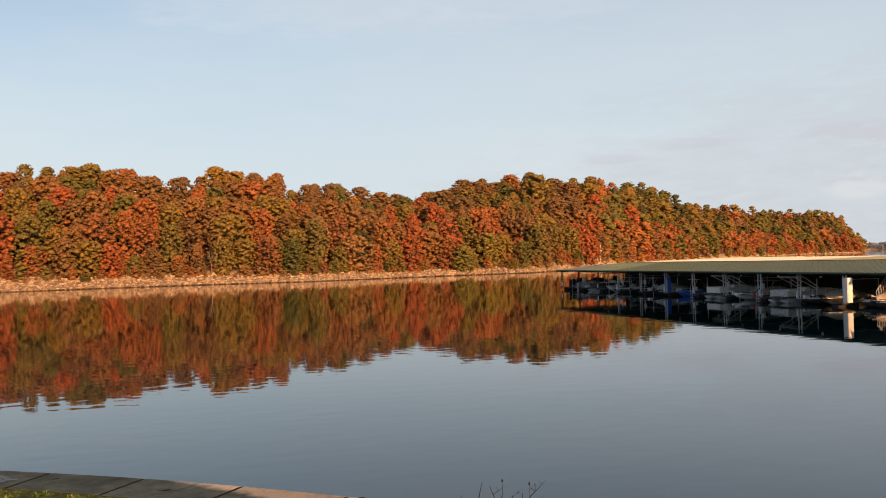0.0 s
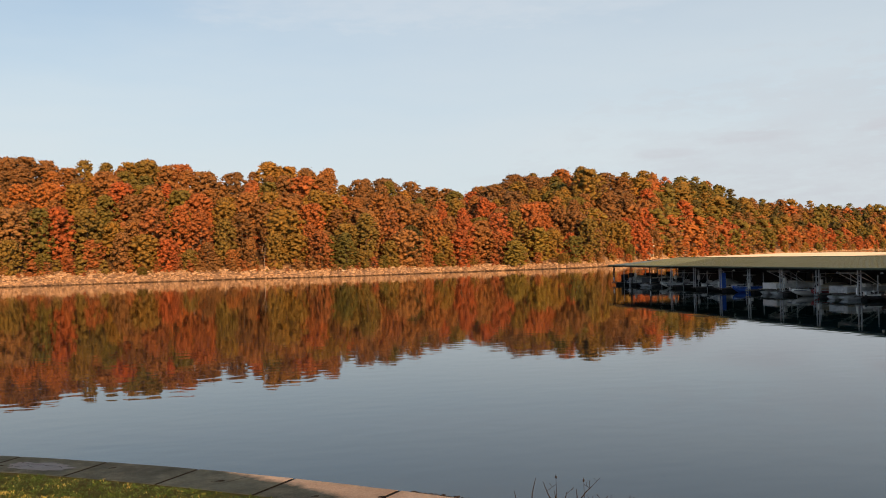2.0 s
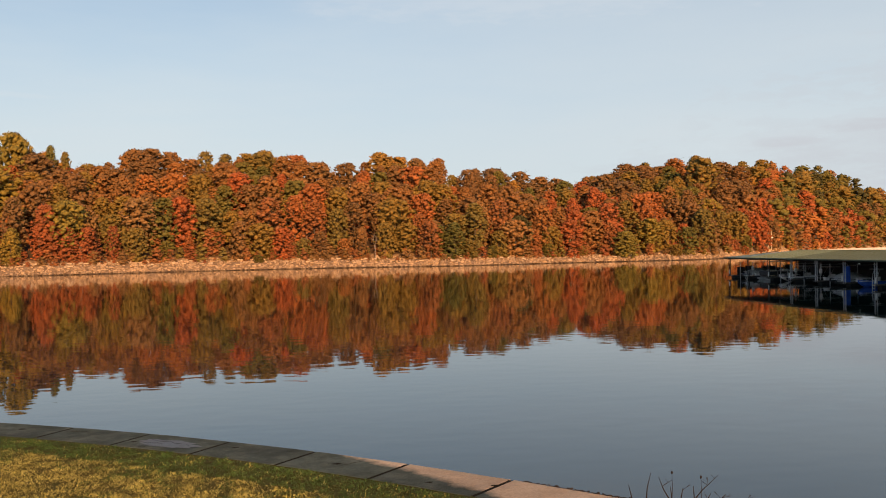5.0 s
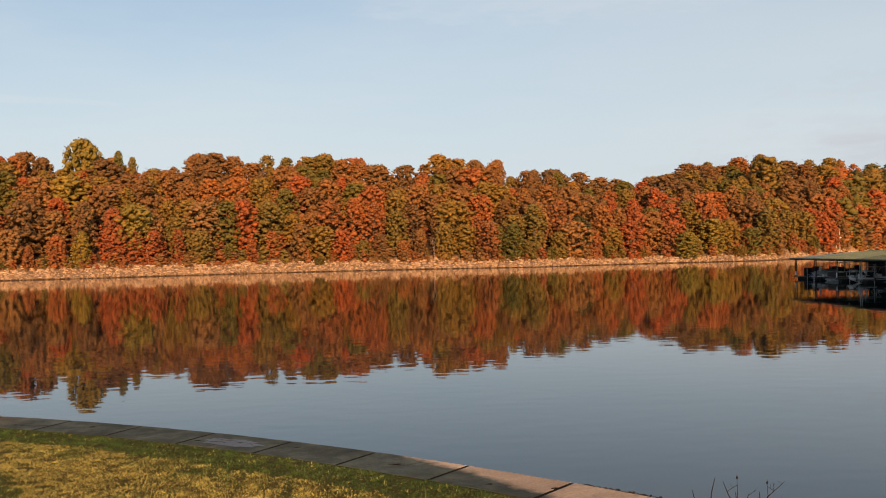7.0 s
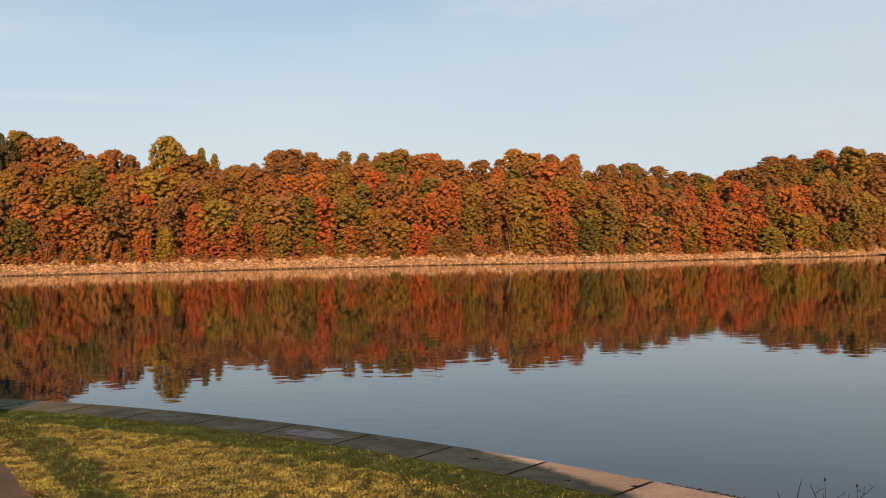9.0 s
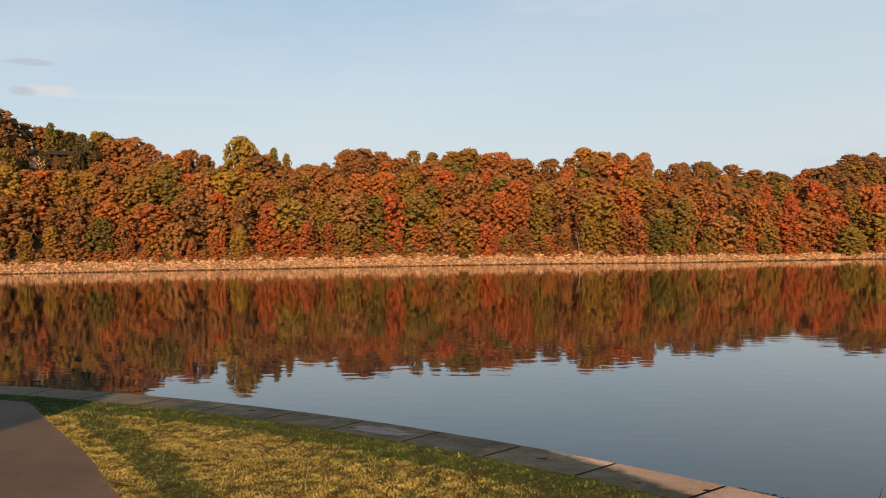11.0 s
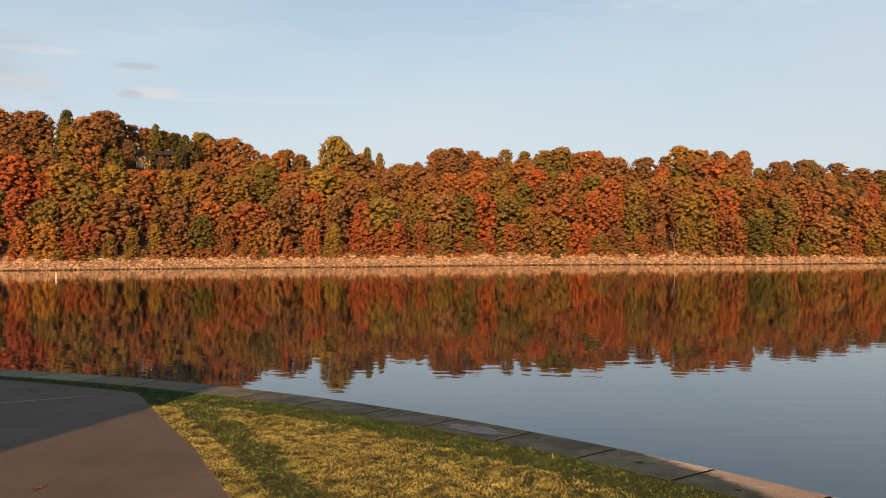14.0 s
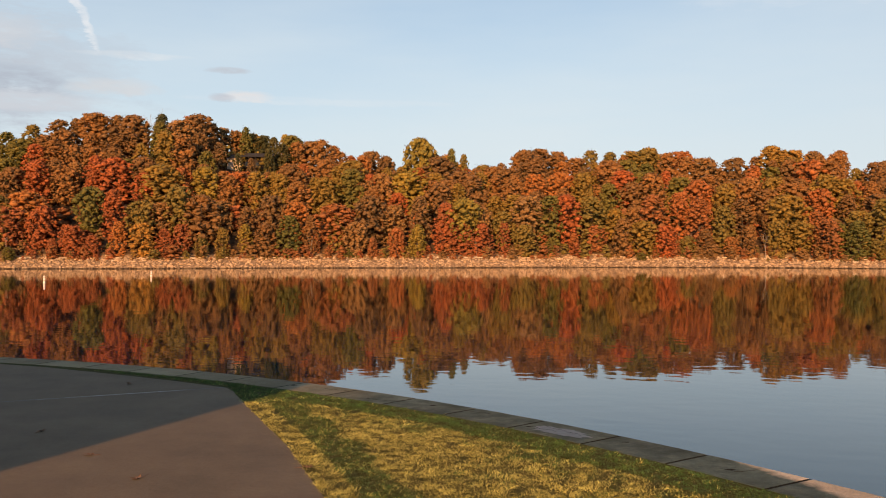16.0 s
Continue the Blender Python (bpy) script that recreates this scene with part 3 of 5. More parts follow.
# single trees that break the skyline: bearing, depth, angle of the top, species, shape, fatness
for a, d, top, kind, shape, fat in [(-35.0, 66, 8.2, "pine", 5, 1.0), (-33.2, 66, 8.15, "orange", 1, 1.1), (-30.0, 72, 7.6, "green", 5, 0.7), (-27.6, 68, 7.2, "lime", 5, 0.8), (-28.3, 70, 7.0, "pine", 2, 0.9), (-28.9, 76, 7.1, "pine", 0, 1.0), (-29.6, 78, 7.2, "olive", 4, 1.0), (-30.6, 78, 7.35, "brown", 1, 1.0), (-31.4, 76, 7.5, "brown", 0, 1.1),
                                    (-32.2, 70, 7.8, "brown", 4, 1.1), (-27.0, 66, 6.9, "brown", 1, 1.0), (-29.2, 80, 7.0, "pine", 1, 1.1), (-30.1, 80, 7.2, "pine", 3, 1.0), (-28.6, 52, 6.3, "pine", 5, 0.8), (-29.7, 50, 5.7, "umber", 5, 0.8), (-30.5, 52, 6.0, "pine", 2, 0.7), (-31.6, 54, 6.6, "umber", 0, 0.9), (-27.8, 56, 6.6, "pine", 0, 0.9),
                                    (-19.2, 58, 7.1, "lime", 3, 0.75), (-18.6, 60, 6.7, "lime", 1, 0.7), (-17.1, 62, 6.4, "green", 5, 0.6), (-16.3, 64, 6.05, "olive", 5, 0.6), (-12.4, 66, 6.3, "brown", 3, 1.0),
                                    (-10.4, 66, 6.15, "brown", 1, 1.0), (-8.3, 64, 6.2, "olive", 0, 1.0), (-4.7, 66, 6.3, "olive", 3, 1.0), (2.9, 64, 5.9, "yellow", 1, 1.1), (-39.0, 66, 8.05, "brown", 1, 1.1),
                                    (22.6, 66, 5.25, "olive", 1, 1.1), (-47.0, 60, 5.9, "pine", 0, 1.0)]:
    x, y = spot(a, d)
    z = land_z(a, d) - 0.3
    tree(x, y, z, 5.0 + math.tan(radians(top)) * math.hypot(x, y) - z, kind, shape, 37 * shape + 50 * d, fat, f"{WORDS[kind]} tree standing above the wooded crest")
# shrubs at the foot of the woods
for a, d, high, kind, fat in [(17.9, 4.5, 8.5, "lime", 1.7), (-5.2, 5.5, 2.6, "green", 2.0), (11.4, 9, 5.0, "pine", 1.2), (13.2, 7, 4.5, "green", 1.6), (8.2, 8, 5.5, "olive", 1.6), (22.5, 7, 6.5, "olive", 1.3),
                              (21.0, 6, 4.0, "olive", 1.6), (-19.3, 8, 9.0, "lime", 1.1), (-23.5, 8, 3.0, "green", 1.6), (-43.5, 6, 4.0, "green", 1.5), (15.2, 8, 3.5, "olive", 1.8), (9.6, 8, 4.0, "green", 1.5)]:
    x, y = spot(a, d)
    t_ = tree(x, y, land_z(a, d) - 0.4, high, kind, 4 if fat > 1.4 else 2, 90 * a, fat, f"{WORDS[kind]} shrub at the foot of the woods")
    t_.name = "shrub"
    tagged(t_, category="shrub", group="shrubs on the bank")
wood_mesh("hillside_woods", rest, CROWNS, "dense rust, brown and olive autumn woods on the hillside")


def plant_point():
    """The wooded point that runs away to the right, and the blue hills beyond the open water."""
    rng = random.Random(21)
    items = []
    for d in (3, 10, 18, 28, 40, 54, 70, 90, 112):
        a = 26.5
        while a < 41.55:
            r = shore_at(a) + d
            if d <= depth_at(a) + 6 and not (d < 12 and 26.0 < a < 27.1):
                x, y = spot(a, d + rng.uniform(-3, 3))
                up = min(1.0, 2.2 * d / depth_at(a))
                k = rng.choices(["rust", "orange", "red", "olive", "pine", "brown", "green", "umber"], [3.6 - 3.2 * up, 0.8 - 0.75 * up, 2.4 - 2.3 * up, 1.0 + 1.6 * up, 0.1 + 1.4 * up, 2.2 - 1.5 * up, 0.3 + 3.4 * up, 1.0 + 1.2 * up])[0]
                if d < 5 and rng.random() < 0.35:
                    k = "olive"
                items.append((x, y, land_z(a, max(9.5, d)) - 0.5, (rng.uniform(5, 9) if d < 5 else rng.uniform(11.5, 16)) * (1.0 if a < 41 else 0.85), k, rng.randrange(4), rng.uniform(0, 360), rng.uniform(1.05, 1.5)))
            a += (5.4 + 0.003 * r) / r * 57.3 * rng.uniform(0.8, 1.2)
    for back in (-4, 2, 8):
        a = 25.5
        while a < 41.5:
            d = depth_at(a) + back
            x, y = spot(a, d)
            items.append((x, y, land_z(a, d) - 0.5, rng.uniform(6, 9), rng.choice(["olive", "green", "umber", "brown"]), rng.randrange(4), rng.uniform(0, 360), rng.uniform(1.4, 1.9)))
            a += 8.0 / (shore_at(a) + d) * 57.3 * rng.uniform(0.7, 1.3)
    a = 25.0
    while a < 41.7:
        x, y = spot(a, rng.uniform(1.5, 4.0))
        if not 25.9 < a < 26.9:
            items.append((x, y, 0.5, rng.uniform(3.0, 6.5), rng.choice(["olive", "brown", "green", "rust"]), rng.randrange(4), rng.uniform(0, 360), rng.uniform(1.2, 1.9)))
        a += 5.0 / shore_at(a) * 57.3 * rng.uniform(0.7, 1.4)
    wood_mesh("woods_on_point", group_of(items), SMALL, "rust and dark green woods on the long point")
    items = []
    # these crowns carry their haze in the leaf colour
    for i in range(200):
        a = rng.uniform(41.9, 47)
        d = rng.uniform(1, 140)
        x, y = spot(max(a, 41.95), d)
        items.append((x, y, land_z(max(a, 41.95), d) - 0.5, rng.uniform(8, 12), "distant", rng.randrange(3), rng.uniform(0, 360), 1.9))
    wood_mesh("far_woods", group_of(items), FAR, "far woods beyond the open water, haze painted into their colour")


plant_point()


# ---- leafless trees ----
def bare_mesh(seed, spread):
    """A leafless tree 1 high, forking down to twigs."""
    rng = random.Random(seed)
    bm = bmesh.new()

    def grow(at, way, length, r, level):
        to = at + way * length
        bar(bm, at, to, r, r * 0.62, 5 if level < 2 else 4)
        if level == 4:
            return
        for k in range(3 if level in (1, 2) else 2):
            side = Vector((rng.gauss(0, 1), rng.gauss(0, 1), rng.gauss(0, 0.4))) * spread
            grow(at.lerp(to, rng.uniform(0.6, 1.0)), (way + side).normalized(), length * rng.uniform(0.55, 0.75), r * 0.55, level + 1)

    grow(Vector((0, 0, -0.03)), Vector((0, 0, 1)), 0.42, 0.016, 0)
    return bm


GREY_BARK = material("grey_bark", lambda n, v: (n.ramp(n.noise(n.mapping(v, scale=(6, 6, 1.2)), 2.0, 6), [(0.3, (0.16, 0.14, 0.12)), (0.7, (0.34, 0.30, 0.26))]), None, 0), 0.9)
bare = [simple_mesh("branches", bare_mesh(1, 0.38), GREY_BARK), simple_mesh("branches", bare_mesh(2, 0.30), GREY_BARK), simple_mesh("branches", bare_mesh(5, 0.13), GREY_BARK)]
for a, d, high, k in [(-14.5, 62, 14.5, 0), (-13.6, 64, 15.0, 1), (-4.0, 66, 17.0, 0), (3.6, 66, 17.0, 0), (-15.6, 60, 15.0, 0), (16.5, 66, 15.5, 1), (-9.0, 66, 16.0, 0), (-36.0, 66, 17.0, 1),
                      (2.1, 8.4, 7.5, 2), (5.5, 8.6, 8.0, 2), (-43.6, 8.4, 6.5, 2), (-15.5, 8.5, 6.0, 2), (14.6, 8.4, 7.0, 2), (-2.4, 8.6, 7.0, 2), (-26.0, 8.6, 6.5, 2)]:
    x, y = spot(a, d)
    base = new("bare_tree")
    base.matrix_basis = pose(x, y, land_z(a, d) - 0.3, 0, 0, 97 * a) @ Matrix.Diagonal((high, high, high, 1))
    ob = new("branches", bare[k])
    ob.parent = base
    tagged(base, "slender pale leafless tree at the edge of the woods" if k == 2 else "grey leafless tree on the wooded crest", "tree", "leafless trees")


# ---- shore stones ----
def plant_stones():
    rng = np.random.default_rng(5)
    bv, bf = ICO_V, ICO_F
    count = 9600
    vs, fs = [], []
    for i in range(count):
        point = i > 7000
        a = rng.uniform(26, 41.7) if point else rng.uniform(-56, 27)
        d = rng.uniform(-0.6, 9.5)
        x, y = spot(a, d)
        s = rng.uniform(0.13, 0.40) * (2.2 if point else 1.0) * (1.5 if rng.random() < 0.08 else 1.0)
        v = bv * rng.uniform(0.75, 1.25, (len(bv), 1)) * (s * rng.uniform(0.8, 1.7), s, s * rng.uniform(0.55, 1.0))
        t = rng.uniform(0, 6.28)
        v = np.stack([v[:, 0] * math.cos(t) - v[:, 1] * math.sin(t), v[:, 0] * math.sin(t) + v[:, 1] * math.cos(t), v[:, 2]], 1)
        vs.append(v + (x, y, max(0.02, land_z(a, d)) + 0.08))
        fs.append(bf + i * len(bv))
    ob = new("shore_stones", mesh_of("shore_stones", np.concatenate(vs), np.concatenate(fs), [ROCK]))
    tagged(ob, "pale tan broken limestone along the waterline", "stones", kind="stuff")


plant_stones()


def lay_ledges():
    """Broken flat ledges of limestone along the top of the bank."""
    rng = random.Random(8)
    bm = bmesh.new()
    a = -56.0
    while a < 23:
        for d, z in ((8.3, 0.0), (5.6, -0.9)):
            if rng.random() < (0.85 if z == 0 else 0.35):
                x, y = spot(a, d + rng.uniform(-0.5, 0.5))
                m = pose(x, y, land_z(a, d) + rng.uniform(-0.02, 0.14), rng.uniform(-4, 4), rng.uniform(-3, 3), -a + rng.uniform(-9, 9)) @ Matrix.Diagonal((rng.uniform(1.0, 3.0) * (1.0 if z == 0 else 0.5), rng.uniform(0.6, 1.3), rng.uniform(0.12, 0.34), 1))
                bmesh.ops.create_cube(bm, size=1.0, matrix=m)
        a += 2.6 / shore_at(a) * 57.3 * rng.uniform(0.6, 1.3)
    for v in bm.verts:
        v.co += Vector((rng.uniform(-0.18, 0.18), rng.uniform(-0.18, 0.18), rng.uniform(-0.05, 0.05)))
    tagged(new("limestone_ledges", simple_mesh("limestone_ledges", bm, LEDGE)), "pale limestone ledges along the bank top", "ledges", kind="stuff")


LEDGE = material("pale_limestone", lambda n, v: (n.ramp(n.noise(v, 1.2, 7, 0.6), [(0.3, (0.365, 0.292, 0.205)), (0.7, (0.661, 0.558, 0.419))]), n.noise(v, 5, 5), 0.05), 0.9)
lay_ledges()


# ---- the near bank: lawn, curb, pavement ----
def concrete_build(dark, mid, light, darken):
    def build(n, v):
        pos = n.add("ShaderNodeNewGeometry").outputs["Position"]
        big = n.ramp(n.noise(pos, 1.3, 7, 0.62), [(0.3, dark), (0.5, mid), (0.72, light)])
        grit = n.ramp(n.noise(pos, 55, 5, 0.7), [(0.25, 0.72), (0.75, 1.18)])
        own = n.ramp(n.add("ShaderNodeObjectInfo").outputs["Random"], [(0.0, 0.8), (1.0, 1.15)])
        c = n.mix(1.0, n.mix(1.0, big, grit, "MULTIPLY"), own, "MULTIPLY")
        if darken:
            # bluish dark tone over most slabs, left off along the water's edge at one end
            sp = n.tree.nodes.new("ShaderNodeSeparateXYZ")
            n.tree.links.new(pos, sp.inputs[0])
            dx = n.math("ADD", sp.outputs[0], 12.685)
            dy = n.math("ADD", sp.outputs[1], 8.114)
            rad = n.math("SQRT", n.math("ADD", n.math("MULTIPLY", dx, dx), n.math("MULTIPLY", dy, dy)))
            # pale beyond a wavering line that crosses the curb slantwise
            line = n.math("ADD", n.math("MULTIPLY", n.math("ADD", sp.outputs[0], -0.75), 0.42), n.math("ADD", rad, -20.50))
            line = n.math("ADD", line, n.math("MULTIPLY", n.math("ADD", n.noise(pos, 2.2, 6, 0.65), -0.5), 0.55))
            pale_end = n.ramp(n.math("ADD", n.math("MULTIPLY", line, 1.2), 0.5), [(0.44, 0.0), (0.60, 1.0)])
            overlay = n.ramp(n.noise(pos, 3.1, 8, 0.7), [(0.32, (0.064, 0.113, 0.130)), (0.50, (0.120, 0.201, 0.238)), (0.70, (0.240, 0.363, 0.429))])
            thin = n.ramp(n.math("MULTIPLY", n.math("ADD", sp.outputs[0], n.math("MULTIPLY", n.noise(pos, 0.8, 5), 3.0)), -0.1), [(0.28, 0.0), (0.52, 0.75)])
            overlay = n.mix(thin, overlay, (0.52, 0.53, 0.44))
            c = n.mix(pale_end, n.mix(1.0, c, overlay, "MULTIPLY"), c)
        relief = n.noise(pos, 26, 7, 0.72)
        if darken:
            relief = n.math("ADD", relief, n.math("MULTIPLY", n.noise(n.mapping(pos, scale=(1.0, 2.2, 1.0)), 7.0, 5, 0.7), 1.6))
        return c, relief, 0.009 if darken else 0.005
    return build


EARTH = material("dark_earth", lambda n, v: (n.ramp(n.noise(v, 20, 5), [(0.3, (0.010, 0.009, 0.008)), (0.7, (0.032, 0.026, 0.020))]), n.noise(v, 40, 5), 0.02), 0.95)
JOINT_DIRT = material("joint_dirt", lambda n, v: (n.ramp(n.noise(v, 30, 4), [(0.3, (0.008, 0.008, 0.006)), (0.7, (0.022, 0.020, 0.015))]), None, 0), 0.95, 0.05)
# pale stretches paint the sky's glint on the joint edge
JOINT_GLINT = material("joint_sky_glint", lambda n, v: (n.ramp(n.noise(v, 0.9, 5), [(0.50, (0.05, 0.05, 0.048)), (0.55, (0.42, 0.42, 0.40))]), None, 0), 0.5)
CURB_MAT = material("dark_curb_concrete", concrete_build((0.430, 0.340, 0.245), (0.576, 0.464, 0.335), (0.688, 0.572, 0.430), True), 0.9, 0.2)
PAVE_MAT = material("worn_brown_concrete", concrete_build((0.100, 0.077, 0.047), (0.126, 0.096, 0.059), (0.151, 0.117, 0.073), False), 0.8, 0.35)
SOIL = material("lawn_soil", lambda n, v: (n.ramp(n.noise(v, 9, 7, 0.65), [(0.3, (0.030, 0.036, 0.013)), (0.7, (0.085, 0.080, 0.030))]), n.noise(v, 30, 5), 0.02), 0.95, 0.05)
STEM = material("dry_stem", lambda n, v: (n.ramp(n.noise(v, 30, 3), [(0.3, (0.007, 0.006, 0.005)), (0.7, (0.020, 0.015, 0.011))]), None, 0), 0.9)


def blade_mat(name, lo, mid, hi):
    def build(n, v):
        r = n.add("ShaderNodeNewGeometry").outputs["Random Per Island"]
        pos = n.add("ShaderNodeNewGeometry").outputs["Position"]
        c = n.ramp(r, [(0.0, lo), (0.5, mid), (1.0, hi)])
        return n.mix(1.0, c, n.mix(1.0, n.ramp(n.noise(pos, 2.4, 4), [(0.3, 0.7), (0.7, 1.2)]), n.ramp(n.noise(pos, 13, 3, 0.6), [(0.32, 0.5), (0.66, 1.3)]), "MULTIPLY"), "MULTIPLY"), None, 0
    return material(name, build, 0.7, 0.2)


STRAW = blade_mat("dormant_grass", (0.162, 0.152, 0.038), (0.399, 0.385, 0.098), (0.599, 0.586, 0.203))
BLADE = blade_mat("green_grass", (0.019, 0.055, 0.011), (0.049, 0.107, 0.023), (0.123, 0.190, 0.052))

PAVE_EDGE = [(-1.2, 3.9), (-3.01, 6.20), (-4.12, 7.74), (-5.76, 9.75), (-6.45, 10.62)]


def edge_distance(x, y):
    """Signed distance to the pavement's lawn edge, positive on the lawn."""
    best, side = 1e9, 1
    for (x0, y0), (x1, y1) in zip(PAVE_EDGE, PAVE_EDGE[1:]):
        dx, dy = x1 - x0, y1 - y0
        t = max(0, min(1, ((x - x0) * dx + (y - y0) * dy) / (dx * dx + dy * dy)))
        px, py = x - x0 - t * dx, y - y0 - t * dy
        q = math.hypot(px, py)
        if q < best:
            best, side = q, 1 if dx * py - dy * px < 0 else -1
    return best * side


def from_curb(x, y):
    """Distance inwards from the curb's inner edge."""
    return CURB_R - CURB_W - math.hypot(x - CURB_C[0], y - CURB_C[1])


def on_arc(radius, degrees):
    return CURB_C[0] + radius * math.cos(radians(degrees)), CURB_C[1] + radius * math.sin(radians(degrees))


def sheet(name, rim, z, mat, thick=0.0):
    bm = bmesh.new()
    f = bm.faces.new([bm.verts.new((x, y, z)) for x, y in rim])
    if f.normal.z < 0:
        f.normal_flip()
    if thick:
        g = bmesh.ops.extrude_face_region(bm, geom=[f])["geom"]
        bmesh.ops.translate(bm, verts=[v for v in g if isinstance(v, bmesh.types.BMVert)], vec=(0, 0, -thick))
        bmesh.ops.recalc_face_normals(bm, faces=bm.faces)
    return simple_mesh(name, bm, mat)


# lawn bed, a sheet just under the blades, out to the curb
lawn_rim = [on_arc(CURB_R - CURB_W + 0.02, a) for a in range(18, 118, 2)] + [(-30, -10), (-30, -30), (25, -30), (14, -6)]
tagged(new("lawn", sheet("lawn", lawn_rim, LAWN_Z - 0.0035, SOIL)), "patchy lawn bed of green and straw-coloured grass", "lawn", kind="structure")

# curb: a curved row of cast slabs with open joints
curb = new("curb")
tagged(curb, "curved dark concrete curb of cast slabs above the water", "curb", kind="structure")
STEP = 2.9
a = 50.42 - STEP * 11
while a < 112:
    bm = bmesh.new()
    rng = random.Random(int(a * 100))
    inner, outer, gap = CURB_R - CURB_W, CURB_R, 0.048
    ring = []
    for k in range(5):
        b = a + gap + (STEP - 2 * gap) * k / 4
        ring.append((on_arc(inner + rng.uniform(-0.005, 0.005), b), on_arc(outer + rng.uniform(-0.005, 0.005), b)))
    lift = 0.0
    top = [[bm.verts.new((*p, LAWN_Z + lift)) for p in pair] for pair in ring]
    for p, q in zip(top, top[1:]):
        bm.faces.new((p[0], p[1], q[1], q[0]))
    g = bmesh.ops.extrude_face_region(bm, geom=list(bm.faces))["geom"]
    bmesh.ops.translate(bm, verts=[v for v in g if isinstance(v, bmesh.types.BMVert)], vec=(0, 0, -0.22))
    bmesh.ops.recalc_face_normals(bm, faces=bm.faces)
    rim = [e for e in bm.edges if all(v.co.z > LAWN_Z - 0.05 for v in e.verts) and any(abs(f.normal.z) < 0.5 for f in e.link_faces)]
    bmesh.ops.bevel(bm, geom=rim, offset=0.003, segments=1, affect="EDGES")
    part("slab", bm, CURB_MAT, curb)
    bm = bmesh.new()
    quad = [on_arc(inner + 0.01, a - gap - 0.01), on_arc(outer - 0.012, a - gap - 0.01), on_arc(outer - 0.012, a + gap + 0.01), on_arc(inner + 0.01, a + gap + 0.01)]
    bm.faces.new([bm.verts.new((*p, LAWN_Z - 0.0015)) for p in quad])
    part("joint_filler", bm, JOINT_DIRT, curb)
    a += STEP

# pavement: brown concrete slabs meeting at a joint
pavement = new("pavement")
tagged(pavement, "brown concrete pavement beside the lawn", "pavement", kind="structure")
strip = [on_arc(CURB_R - CURB_W - w_, a_) for a_, w_ in ((72.4, 0.36), (75.5, 0.34), (79.5, 0.30), (84, 0.18), (89, 0.10), (95, 0.08), (104, 0.08))]
JOINT = [(-6.66, 10.78), (-8.71, 8.93), (-14.0, 4.1)]
near_rim = PAVE_EDGE[:-1] + [(-6.40, 10.56), (-6.60, 10.75), JOINT[0][0:2]] + [(-8.71, 8.93), (-14.0, 4.1), (-19.0, -2.0), (-19.0, -14.0), (5.0, -14.0), (2.0, -2.0)]
far_rim = [(JOINT[0][0] - 0.012, JOINT[0][1] + 0.016)] + strip[1:] + [(-22.0, 12.0), (-26.0, 4.0), (-19.02, -1.99), (-14.015, 4.115), (-8.722, 8.943)]
for rim, dz in ((near_rim, 0.0), (far_rim, -0.002)):
    ob = new("slab", sheet("slab", rim, LAWN_Z + dz, PAVE_MAT, 0.15))
    ob.parent = pavement
# strip along the joint, with reflected sky painted as pale colour
bm = bmesh.new()
(x0, y0), (x1, y1) = JOINT[0], JOINT[2]
nx, ny = (y1 - y0) / math.hypot(x1 - x0, y1 - y0) * 0.014, -(x1 - x0) / math.hypot(x1 - x0, y1 - y0) * 0.014
bm.faces.new([bm.verts.new((px, py, LAWN_Z + 0.003)) for px, py in ((x0 + nx, y0 + ny), (x1 + nx, y1 + ny), (x1 - nx, y1 - ny), (x0 - nx, y0 - ny))])
part("joint_seal", bm, JOINT_GLINT, pavement, "pale joint line with sky glint in its colour")


